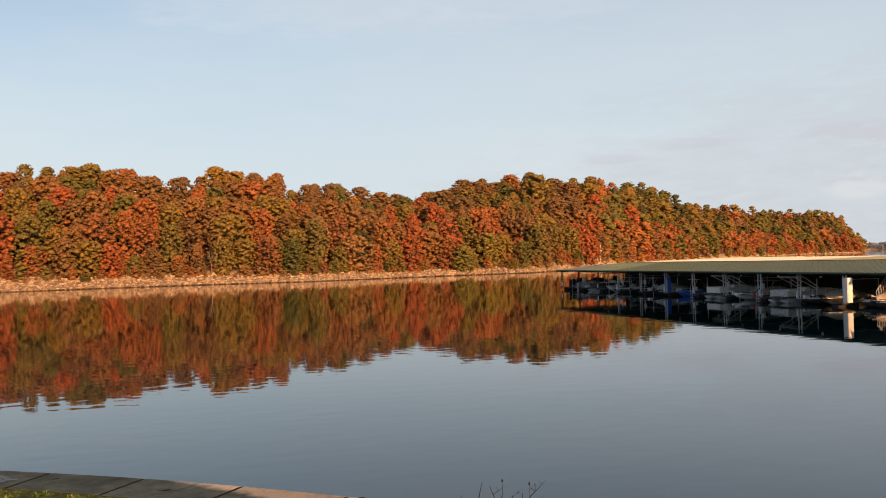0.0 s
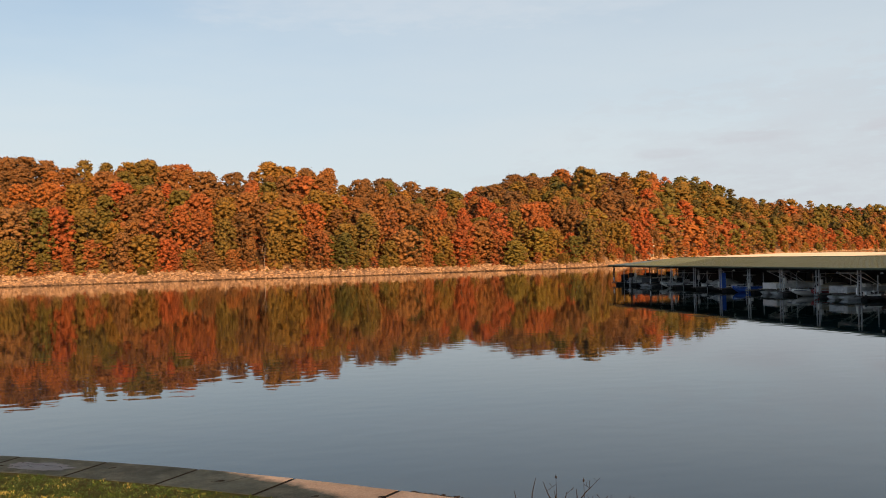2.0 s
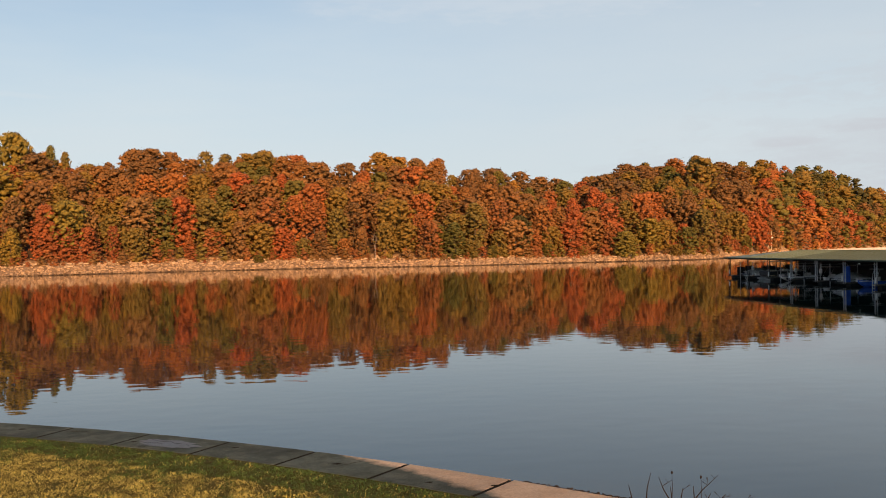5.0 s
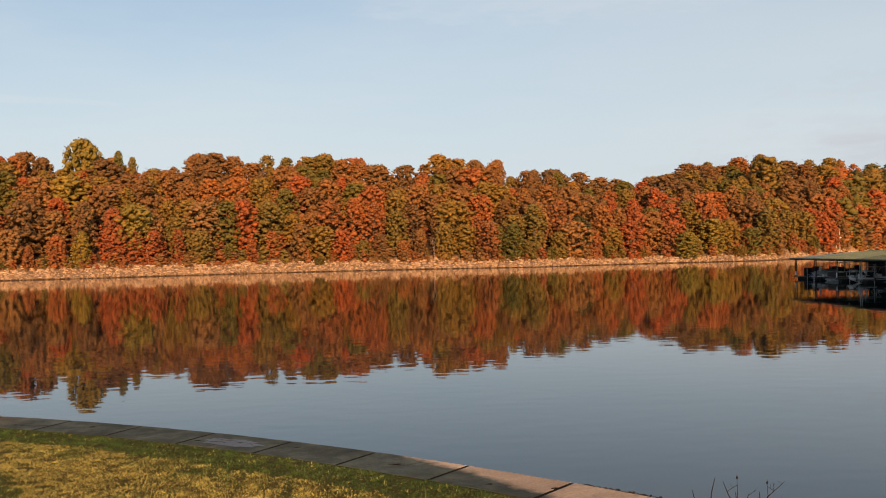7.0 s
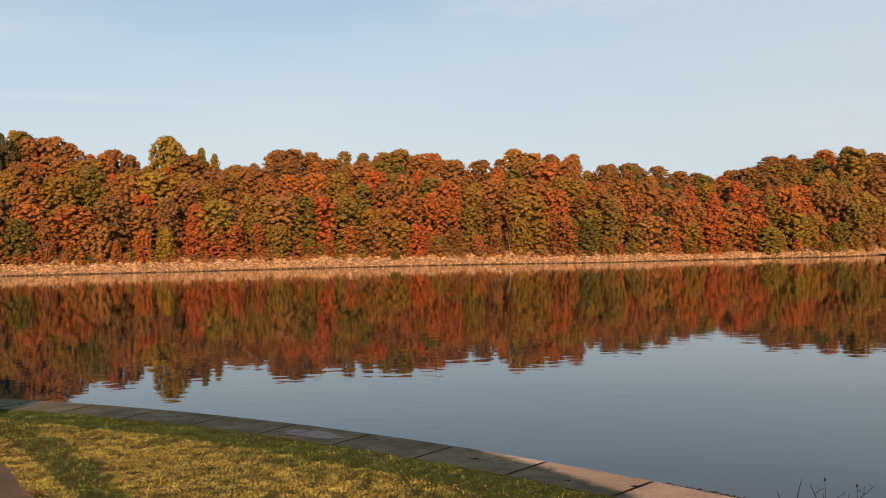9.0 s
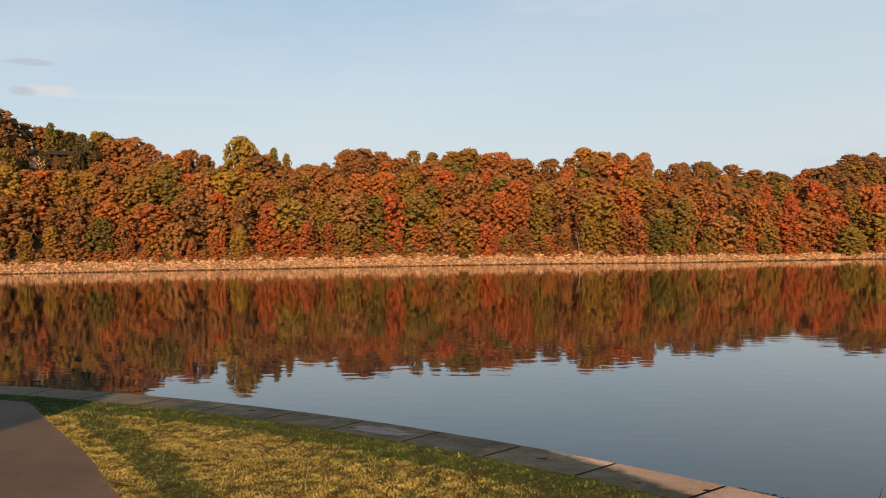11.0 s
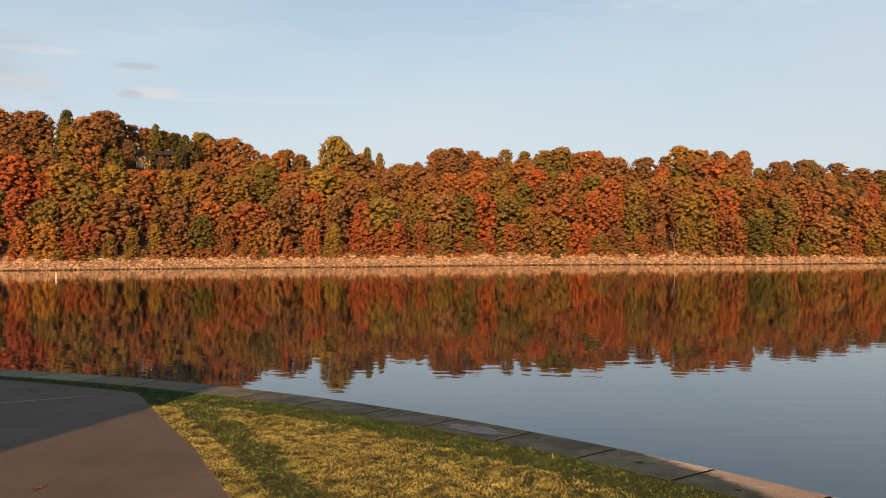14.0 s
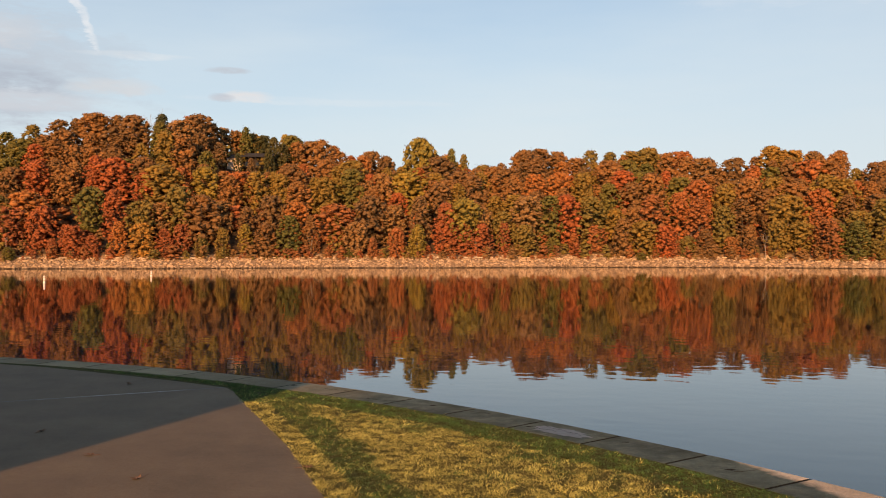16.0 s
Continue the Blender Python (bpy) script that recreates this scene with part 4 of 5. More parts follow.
def grow_grass():
    rng = np.random.default_rng(3)
    put = {"straw": [], "green": []}
    n = 1250000
    xs, ys = rng.uniform(-9.5, 5.2, n), rng.uniform(1.2, 12.3, n)
    for x, y in zip(xs, ys):
        c = from_curb(x, y)
        if c < 0.035 + 0.03 * noise.noise((x * 5, y * 5, 3.0)) or math.hypot(x, y) < 6.2 and (x < -1.6 or (x * 91.7 + y * 57.3) % 1.0 < 0.55):
            continue
        e = edge_distance(x, y)
        if e < -0.01:
            if not (x < -6.3 and c < 0.32 - 0.05 * max(0, -6.5 - x) + 0.03 * noise.noise((x * 3, y * 3, 1))):
                continue
        p = 1.08 + 0.62 * noise.noise((x * 0.9, y * 1.6, 2.0)) + 0.65 * noise.noise((x * 3.3, y * 3.3, 5.0)) + 0.6 * noise.noise((x * 10, y * 10, 6.0))
        wob = 0.10 * noise.noise((x * 2.2, y * 2.2, 8.0))
        if c < 0.55 + wob:
            p = 0.05 + 0.25 * noise.noise((x * 4, y * 4, 11.0))
        elif c < 0.95 + 2 * wob:
            p -= 0.40
        if e < 0.26 + 0.5 * wob and y < 9.85:
            p = 1.0
        elif e < 0.66 + 2 * wob:
            p = min(p, 0.22)
        put["straw" if rng.random() < p else "green"].append((x, y))
    for key, mat, hi, label in (("straw", STRAW, 0.023, "dry straw-yellow dormant lawn grass"), ("green", BLADE, 0.024, "short green lawn grass")):
        pts = np.array(put[key])
        k = len(pts)
        t = rng.uniform(0, 6.283, k)
        side = np.stack([np.cos(t), np.sin(t), np.zeros(k)], 1) * rng.uniform(0.0016, 0.0040, (k, 1))
        lean = rng.normal(scale=0.75, size=(k, 2))
        tuft = np.array([[1.0 + 0.9 * noise.noise((q[0] * 7, q[1] * 7, 4.0))] for q in pts])
        h = hi * rng.uniform(0.45, 1.25, (k, 1)) * tuft
        tip = np.concatenate([lean * h, h * rng.uniform(0.55, 1.0, (k, 1))], 1)
        base = np.concatenate([pts, np.full((k, 1), LAWN_Z - 0.010)], 1)
        v = np.stack([base - side, base + side, base + side * 0.55 + tip, base - side * 0.25 + tip * 0.95], 1)
        ob = new(f"{key}_grass", mesh_of(f"{key}_grass", v.reshape(-1, 3), np.arange(4 * k).reshape(-1, 4), [mat]))
        tagged(ob, label, "grass", kind="stuff")


grow_grass()

# shallow puddle on one slab
PUDDLE = material("puddle_water", lambda n, v: ((0.075, 0.078, 0.075), n.noise(v, 14, 4), 0.006), 0.38, 0.22)
bm = bmesh.new()
rim = []
for i in range(64):
    t = i / 64 * 2 * math.pi
    r = 1.0 + 0.22 * noise.noise((math.cos(t) * 1.6, math.sin(t) * 1.6, 4.0)) + 0.34 * noise.noise((math.cos(t) * 4, math.sin(t) * 4, 7.0))
    u, v_ = 0.36 * r * math.cos(t), 0.15 * r * math.sin(t)
    ang = radians(-32)
    rim.append(bm.verts.new((-1.74 + u * math.cos(ang) - v_ * math.sin(ang), 9.20 + u * math.sin(ang) + v_ * math.cos(ang), LAWN_Z + 0.0025)))
bm.faces.new(rim)
ob = new("puddle", simple_mesh("puddle", bm, PUDDLE))
tagged(ob, "shallow rain puddle on the concrete curb", "puddle")
# ragged dark lines where the water has drawn back
for k, pts in enumerate([((-0.30, 0.10), (-0.14, 0.05), (-0.02, 0.075), (0.06, 0.03), (0.20, 0.045), (0.30, -0.02)), ((-0.34, -0.02), (-0.22, -0.06), (-0.12, -0.01), (-0.02, -0.05))]):
    bm = bmesh.new()
    ang = radians(-32)
    turn = [Vector((-1.74 + u * math.cos(ang) - v_ * math.sin(ang), 9.20 + u * math.sin(ang) + v_ * math.cos(ang), LAWN_Z + 0.001)) for u, v_ in pts]
    for p, q in zip(turn, turn[1:]):
        bar(bm, p, q, 0.0045, 0.003, 4)
    line_ = part("wet_line", bm, JOINT_DIRT, ob)

# chips and hairline cracks in the curb slabs
rng = random.Random(61)
for ang, off, size in ((52.0, 0.30, 0.030), (55.6, 0.20, 0.022), (58.8, 0.38, 0.026), (63.4, 0.24, 0.034), (66.2, 0.40, 0.022), (70.5, 0.28, 0.028), (49.0, 0.42, 0.020), (47.6, 0.22, 0.026)):
    x, y = on_arc(CURB_R - off, ang)
    bm = bmesh.new()
    ring = []
    for i in range(11):
        t = i / 11 * 2 * math.pi
        r = size * rng.uniform(0.5, 1.3)
        ring.append(bm.verts.new((x + r * 1.7 * math.cos(t), y + r * math.sin(t), LAWN_Z + 0.0012)))
    bm.faces.new(ring)
    part("chip", bm, JOINT_DIRT, curb)
for ang, off in ((51.6, 0.10), (57.5, 0.34), (61.0, 0.16), (65.1, 0.30), (68.0, 0.12)):
    bm = bmesh.new()
    p = Vector((*on_arc(CURB_R - off, ang), LAWN_Z + 0.0005))
    for i in range(7):
        q = p + Vector((-0.05 + rng.uniform(-0.02, 0.03), rng.uniform(-0.045, 0.045), 0))
        bar(bm, p, q, 0.0022, 0.0018, 4)
        p = q
    part("crack", bm, JOINT_DIRT, curb)

# fallen leaves on the pavement
LITTER = material("fallen_leaf", lambda n, v: (n.ramp(n.noise(v, 40, 4), [(0.3, (0.085, 0.043, 0.024)), (0.7, (0.221, 0.130, 0.072))]), None, 0), 0.8)


def fallen_leaf(seed):
    rng = random.Random(seed)
    bm = bmesh.new()
    mid = bm.verts.new((0, 0, 0.006))
    rim = []
    for i in range(14):
        t = i / 14 * 2 * math.pi
        r = 0.042 * (1.0 if i % 2 else 0.62) * (1.25 if i in (0, 7) else 1)
        rim.append(bm.verts.new((r * math.cos(t) * 1.35, r * math.sin(t), 0.004 + 0.028 * rng.random() * (1 if i % 2 else 0.3))))
    for p, q in zip(rim, rim[1:] + rim[:1]):
        bm.faces.new((mid, p, q))
    bar(bm, (0.05, 0, 0.006), (0.12, 0.01, 0.012), 0.0022, 0.0015, 4)
    return simple_mesh("fallen_leaf", bm, LITTER)


leaf_meshes = [fallen_leaf(i) for i in range(3)]
for i, (x, y) in enumerate([(-5.69, 6.85), (-4.74, 6.26), (-8.11, 10.67), (-3.55, 7.02), (-6.9, 7.6)]):
    ob = new("fallen_leaf", leaf_meshes[i % 3])
    ob.matrix_basis = pose(x, y, LAWN_Z + 0.001, 0, 0, 70 * i)
    tagged(ob, "curled dry brown leaf lying on the pavement", "leaf", "fallen leaves")

# clods and dry weeds on the bank just below the curb
rng = random.Random(14)
bm = bmesh.new()
for i in range(900):
    t = 42.0 + rng.random() ** 1.5 * 5.2
    deep = (47.4 - t) / 5.4
    x, y = on_arc(CURB_R + rng.uniform(0.0, 0.03 + 0.10 * deep), t)
    s = rng.uniform(0.004, 0.013) * (1.8 if rng.random() < 0.03 else 1.0)
    m = Matrix.Translation((x, y, LAWN_Z - 0.012 + rng.uniform(-0.02, 0.008))) @ Matrix.Rotation(rng.uniform(0, 6), 4, "Z") @ Matrix.Diagonal((s * 2.2, s, s * 0.7, 1))
    bmesh.ops.create_icosphere(bm, subdivisions=1, radius=1.0, matrix=m)
tagged(new("earth_clods", simple_mesh("earth_clods", bm, EARTH)), "dark earth and gravel against the curb", "earth", kind="stuff")


def weed(foot, tip, seed, twigs, pod):
    """A dry stalk from its foot to its tip with side twigs; some carry a seed head."""
    rng = random.Random(seed)
    foot, tip = Vector(foot), Vector(tip)
    base = new("dry_weed")
    base.matrix_basis = pose(foot.x, foot.y, 2.15)
    top = tip - Vector((foot.x, foot.y, 2.15))
    low = Vector((0, 0, foot.z - 2.15))
    knee = low.lerp(top, 0.55) + Vector((rng.uniform(-0.012, 0.012), 0, rng.uniform(-0.01, 0.01)))
    r = 0.0022 if pod else 0.0042
    bm = bmesh.new()
    bar(bm, (0, 0, 0), low, r * 1.5, r * 1.3, 5)
    bar(bm, low, knee, r * 1.3, r, 5)
    bar(bm, knee, top, r, r * 0.45, 5)
    for i in range(twigs):
        p = knee.lerp(top, rng.uniform(0.1, 0.8))
        q = p + Vector((rng.uniform(-0.09, 0.10), rng.uniform(-0.05, 0.05), rng.uniform(0.01, 0.06)))
        bar(bm, p, q, r * 0.6, r * 0.35, 4)
        bar(bm, p.lerp(q, 0.6), p.lerp(q, 0.6) + Vector((rng.uniform(-0.03, 0.03), 0, 0.03)), r * 0.4, r * 0.25, 4)
    part("stalk", bm, STEM, base)
    if pod:
        bm = bmesh.new()
        bmesh.ops.create_icosphere(bm, subdivisions=2, radius=1.0, matrix=Matrix.Translation(top) @ Matrix.Diagonal((0.008, 0.008, 0.013, 1)))
        bar(bm, top + Vector((0, 0, 0.011)), top + Vector((0, 0, 0.026)), 0.0025, 0.0008, 5)
        part("seed_head", bm, STEM, base, "dark dry seed head")
    tagged(base, "leafless dry weed stalk on the bank", "weed", "dry weeds")


WEED_Y = 6.95
for i, (x0, x1, z1, twigs, pod) in enumerate([(2.29, 2.249, 3.09, 0, 0), (2.405, 2.448, 3.165, 0, 0), (2.60, 2.481, 3.155, 1, 0), (2.605, 2.594, 3.06, 0, 0), (2.69, 2.713, 3.03, 1, 0), (2.775, 2.765, 3.07, 0, 0),
                                              (2.77, 2.94, 3.085, 3, 0), (2.62, 2.624, 3.16, 0, 1), (2.83, 2.83, 3.135, 0, 1), (2.86, 2.93, 2.99, 1, 0), (2.97, 3.075, 2.965, 2, 0), (3.15, 3.22, 2.95, 2, 0)]):
    weed((x0, WEED_Y + 0.05 * math.sin(i * 2.1), 2.92 if z1 > 3 else 2.86), (x1, WEED_Y + 0.05 * math.sin(i * 2.1), z1), 30 + i, twigs, pod)
weed((4.31, 6.03, 2.85), (4.33, 6.03, 3.02), 60, 0, 1)

# plain unseen building added behind the eye to shade one side of the pavement
STUCCO = material("stucco", lambda n, v: (n.ramp(n.noise(v, 3, 6), [(0.3, (0.36, 0.32, 0.27)), (0.7, (0.46, 0.42, 0.36))]), n.noise(v, 40, 4), 0.004), 0.9)
building = new("building")
building.matrix_basis = pose(-4.46, -8.56, 2.95, 0, 0, -3.44)
part("wall", box(bmesh.new(), -19.0, -2.6, -8.0, 7.0, 0.0, 3.54), STUCCO, building)
part("roof", box(bmesh.new(), -19.6, 0.0, -8.4, 10.2, 3.55, 3.75, 0.01), STUCCO, building)
tagged(building, "unseen stucco building with wide flat roof, added to cast shade", "building")


# ---- the covered boat dock ----
def metal_roof(c):
    def build(n, v):
        streak = n.noise(n.mapping(v, scale=(0.25, 3.0, 1.0)), 1.0, 5, 0.6)
        return n.mix(1.0, n.ramp(streak, [(0.3, tone(c, 0.8)), (0.7, tone(c, 1.18))]), n.ramp(n.noise(v, 0.25, 5), [(0.3, 0.85), (0.7, 1.12)]), "MULTIPLY"), None, 0
    return build


ROOF_GREEN = material("green_roof_sheet", metal_roof((0.086, 0.116, 0.075)), 0.55, 0.3)
ROOF_PALE = material("faded_green_roof_sheet", metal_roof((0.145, 0.191, 0.129)), 0.5, 0.3)
ROOF_CREAM = material("cream_roof_sheet", metal_roof((0.546, 0.541, 0.475)), 0.5, 0.3)
ROOF_SAGE = material("sage_roof_sheet", metal_roof((0.238, 0.251, 0.189)), 0.5, 0.3)
STEEL = material("galvanised_steel", lambda n, v: (n.ramp(n.noise(v, 6, 4), [(0.3, (0.34, 0.345, 0.35)), (0.7, (0.55, 0.56, 0.57))]), None, 0), 0.5, 0.5, 0.15)
# dark steel, also the colour of shade inside the dock
DARK_STEEL_AND_SHADE = material("dark_steel_and_shade", lambda n, v: (n.ramp(n.noise(v, 4, 4), [(0.3, (0.02, 0.021, 0.022)), (0.7, (0.05, 0.05, 0.05))]), None, 0), 0.7)
DECK_WOOD = material("grey_deck_boards", lambda n, v: (n.ramp(n.noise(n.mapping(v, scale=(1, 8, 1)), 2, 5), [(0.3, (0.06, 0.052, 0.045)), (0.7, (0.15, 0.13, 0.11))]), None, 0), 0.9)
# black floats, and the black of added boards that stand for shade
FOAM_AND_SHADE = material("black_float_and_shade", lambda n, v: (n.ramp(n.noise(v, 3, 4), [(0.3, (0.012, 0.012, 0.013)), (0.7, (0.03, 0.03, 0.03))]), None, 0), 0.8)
WHITE = material("white_gelcoat", lambda n, v: (n.ramp(n.noise(v, 2, 5), [(0.3, (0.62, 0.61, 0.58)), (0.7, (0.80, 0.79, 0.76))]), None, 0), 0.25, 0.5)
BLUE = material("blue_paint", lambda n, v: (n.ramp(n.noise(v, 3, 4), [(0.3, (0.02, 0.07, 0.33)), (0.7, (0.04, 0.12, 0.50))]), None, 0), 0.5, 0.4)
RED = material("red_paint", lambda n, v: (n.ramp(n.noise(v, 3, 4), [(0.3, (0.30, 0.04, 0.035)), (0.7, (0.42, 0.07, 0.06))]), None, 0), 0.5, 0.4)
NAVY = material("navy_paint", lambda n, v: (n.ramp(n.noise(v, 3, 4), [(0.3, (0.015, 0.02, 0.05)), (0.7, (0.03, 0.045, 0.10))]), None, 0), 0.3, 0.5)
CANVAS_GREY = material("grey_canvas", lambda n, v: (n.ramp(n.noise(v, 4, 5), [(0.3, (0.34, 0.335, 0.32)), (0.7, (0.58, 0.57, 0.55))]), n.noise(v, 5, 4), 0.03), 0.9)
CANVAS_TAN = material("tan_canvas", lambda n, v: (n.ramp(n.noise(v, 4, 5), [(0.3, (0.36, 0.29, 0.20)), (0.7, (0.58, 0.48, 0.35))]), n.noise(v, 5, 4), 0.03), 0.9)
GLASS_DARK = material("tinted_screen", lambda n, v: ((0.02, 0.025, 0.03), None, 0), 0.08, 0.5)
TYRE = material("black_rubber", lambda n, v: ((0.02, 0.02, 0.02), None, 0), 0.8)

EAVE_X, EAVE_Z, RIDGE_X, RIDGE_Z = 54.6, 2.95, 62.5, 3.86
Y_END, Y_MID, Y_START, BAY = 124.0, 106.0, 58.4, 5.9
BACK_X = 98.0


def slab_mesh(name, corners, thick, mat):
    """A thin roof sheet over four corners."""
    bm = bmesh.new()
    c = [Vector(p) for p in corners]
    f = bm.faces.new([bm.verts.new(p) for p in c])
    g = bmesh.ops.extrude_face_region(bm, geom=[f])["geom"]
    bmesh.ops.translate(bm, verts=[v for v in g if isinstance(v, bmesh.types.BMVert)], vec=(0, 0, -thick))
    bmesh.ops.recalc_face_normals(bm, faces=bm.faces)
    return simple_mesh(name, bm, mat)


dock = new("boat_dock")
dock.matrix_basis = pose(EAVE_X, Y_END, 0)


def dock_part(name, me, label=""):
    ob = new(name, me)
    ob.parent = dock
    ob.matrix_parent_inverse = dock.matrix_basis.inverted()
    return tagged(ob, label)


def dock_box(name, mat, *ext, bevel=0.0, label=""):
    return dock_part(name, simple_mesh(name, box(bmesh.new(), *ext, bevel=bevel), mat), label)


# low gabled roof over the outer slips: faded end section, darker run, a lean-to of cream sheets behind
dock_part("roof_sheet", slab_mesh("roof_sheet", [(EAVE_X, Y_END, EAVE_Z), (EAVE_X, Y_MID + 0.02, EAVE_Z), (RIDGE_X, Y_MID + 0.02, RIDGE_Z), (RIDGE_X, Y_END - 6.5, RIDGE_Z)], 0.06, ROOF_PALE), "faded pale green metal roof sheet")
y = Y_MID
while y > Y_START:
    y1 = max(Y_START, y - 17.7)
    dock_part("roof_sheet", slab_mesh("roof_sheet", [(EAVE_X, y, EAVE_Z), (EAVE_X, y1 + 0.02, EAVE_Z), (RIDGE_X, y1 + 0.02, RIDGE_Z), (RIDGE_X, y, RIDGE_Z)], 0.06, ROOF_GREEN), "olive green metal roof sheet")
    y = y1
dock_part("hip_sheet", slab_mesh("hip_sheet", [(EAVE_X, Y_END, EAVE_Z), (RIDGE_X, Y_END - 6.5, RIDGE_Z), (RIDGE_X + 8, Y_END - 6.5, RIDGE_Z), (RIDGE_X + 16, Y_END, EAVE_Z)], 0.06, ROOF_GREEN))
dock_part("ridge_cap", simple_mesh("ridge_cap", box(bmesh.new(), RIDGE_X - 0.18, RIDGE_X + 0.18, Y_START, Y_END - 6.5, RIDGE_Z - 0.01, RIDGE_Z + 0.05, bevel=0.02), ROOF_GREEN))
dock_box("fascia", ROOF_GREEN, EAVE_X - 0.05, EAVE_X - 0.004, Y_START, Y_END, EAVE_Z - 0.13, EAVE_Z + 0.01)
dock_box("fascia", ROOF_GREEN, EAVE_X, BACK_X, Y_END + 0.004, Y_END + 0.05, EAVE_Z - 0.26, EAVE_Z + 0.01)
for y0, y1, z0, mat, words in ((Y_END - 9, 98.0, 3.84, ROOF_CREAM, "sunlit cream metal roof sheets"), (97.98, 84.0, 3.80, ROOF_CREAM, "sunlit cream metal roof sheets"), (83.98, Y_START, 3.76, ROOF_SAGE, "weathered sage green roof sheets")):
    dock_part("lean_to_roof", slab_mesh("lean_to_roof", [(RIDGE_X + 0.2, y0, z0), (RIDGE_X + 0.2, y1, z0), (RIDGE_X + 16, y1, z0 + 0.24), (RIDGE_X + 16, y0, z0 + 0.24)], 0.06, mat), words)
dock_part("rear_roof", slab_mesh("rear_roof", [(RIDGE_X + 16.02, Y_END - 9, 3.96), (RIDGE_X + 16.02, Y_START, 3.96), (BACK_X, Y_START, 3.2), (BACK_X, Y_END - 9, 3.2)], 0.06, ROOF_GREEN))
dock_part("rear_roof", slab_mesh("rear_roof", [(RIDGE_X + 8, Y_END - 0.02, 2.92), (RIDGE_X + 8, Y_END - 9, 3.7), (BACK_X, Y_END - 9, 3.15), (BACK_X, Y_END - 0.02, 2.9)], 0.06, ROOF_GREEN))
# raised seams running up the slope
SEAM = {m: simple_mesh("seam", bar(bmesh.new(), (EAVE_X, 0, EAVE_Z + 0.012), (RIDGE_X, 0, RIDGE_Z + 0.012), 0.028, 0.028, 4), m) for m in (ROOF_GREEN, ROOF_PALE)}
sheets = [o for o in dock.children if o.name.startswith("roof_sheet")]
y = Y_END - 7.0
while y > Y_START + 0.4:
    sheet_ = sheets[0] if y > Y_MID else sheets[min(len(sheets) - 1, 1 + int((Y_MID - y) / 17.7))]
    ob = new("seam", SEAM[ROOF_PALE if y > Y_MID else ROOF_GREEN])
    ob.parent = sheet_
    ob.location.y = y
    y -= 0.8
lean_tos = [o for o in dock.children if o.name.startswith("lean_to_roof")]
y = Y_END - 9.4
while y > Y_START + 0.4:
    k = 0 if y > 98 else 1 if y > 84 else 2
    name = ("seam_cream", "seam_cream_low", "seam_sage")[k]
    z0 = (3.84, 3.80, 3.76)[k]
    me = bpy.data.meshes[name] if name in bpy.data.meshes else simple_mesh(name, bar(bmesh.new(), (RIDGE_X + 0.25, 0, z0 + 0.01), (RIDGE_X + 15.9, 0, z0 + 0.25), 0.03, 0.03, 4), ROOF_SAGE if k == 2 else ROOF_CREAM)
    ob = new("seam", me)
    ob.parent = lean_tos[k]
    ob.location.y = y
    y -= 1.0
# frames under the roof
y = 123.2
posts_at = []
while y > Y_START:
    posts_at.append(y)
    y -= BAY
for y in posts_at:
    for dy in (-0.2, 0.2):
        # far posts take the dark copy, with the dock's shade in the colour
        dock_box("post", STEEL if y < 108 else DARK_STEEL_AND_SHADE, EAVE_X + 0.47, EAVE_X + 0.56, y + dy - 0.045, y + dy + 0.045, 0.25, EAVE_Z - 0.03)
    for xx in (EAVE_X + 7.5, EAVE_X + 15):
        dock_box("post", DARK_STEEL_AND_SHADE, xx - 0.06, xx + 0.06, y - 0.06, y + 0.06, 0.25, 3.5)
    dock_part("truss", simple_mesh("truss", bar(bar(bmesh.new(), (EAVE_X + 0.5, y, EAVE_Z - 0.25), (RIDGE_X, y, EAVE_Z - 0.25), 0.05, 0.05, 4), (EAVE_X + 0.5, y, EAVE_Z - 0.2), (RIDGE_X, y, RIDGE_Z - 0.14), 0.05, 0.05, 4), DARK_STEEL_AND_SHADE))
    dock_box("finger", DECK_WOOD, EAVE_X + (0.3 if abs(y - 64.2) > 1 else -0.70), EAVE_X + 7.6, y - 0.45, y + 0.45, 0.30, 0.42)
    for xx in (EAVE_X + (0.9 if abs(y - 64.2) > 1 else -0.6), EAVE_X + 4.2):
        dock_box("float", FOAM_AND_SHADE, xx, xx + 2.2, y - 0.42, y + 0.42, -0.25, 0.296, bevel=0.06)
dock_box("walkway", DECK_WOOD, EAVE_X + 7.62, EAVE_X + 9.6, Y_START, Y_END - 1.0, 0.30, 0.42)
dock_box("walkway", DECK_WOOD, EAVE_X + 24, EAVE_X + 26, Y_START, Y_END - 1.0, 0.30, 0.42)
dock_box("beam", DARK_STEEL_AND_SHADE, EAVE_X + 0.44, EAVE_X + 0.58, Y_START, Y_END - 0.3, EAVE_Z - 0.24, EAVE_Z - 0.075)
# black ceiling and walls added to stand in for shade under the roof
dock_box("ceiling_boards", FOAM_AND_SHADE, EAVE_X + 0.6, RIDGE_X + 8, Y_START, Y_END - 7.0, EAVE_Z - 0.30, EAVE_Z - 0.27)
dock_box("rear_wall", DARK_STEEL_AND_SHADE, BACK_X - 0.1, BACK_X, Y_START, Y_END - 22, 0.05, 3.1)
# black boards added where the open end is only dark with shade
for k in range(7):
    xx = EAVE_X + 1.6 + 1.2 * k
    dock_box("end_board", FOAM_AND_SHADE, xx, xx + 1.12, Y_END - 0.9, Y_END - 0.82, 0.10, 1.55 + 0.22 * math.sin(k * 2.3))
dock_box("partition", DARK_STEEL_AND_SHADE, EAVE_X + 10, EAVE_X + 10.1, Y_START + 0.02, 121.6, 0.05, 3.6)
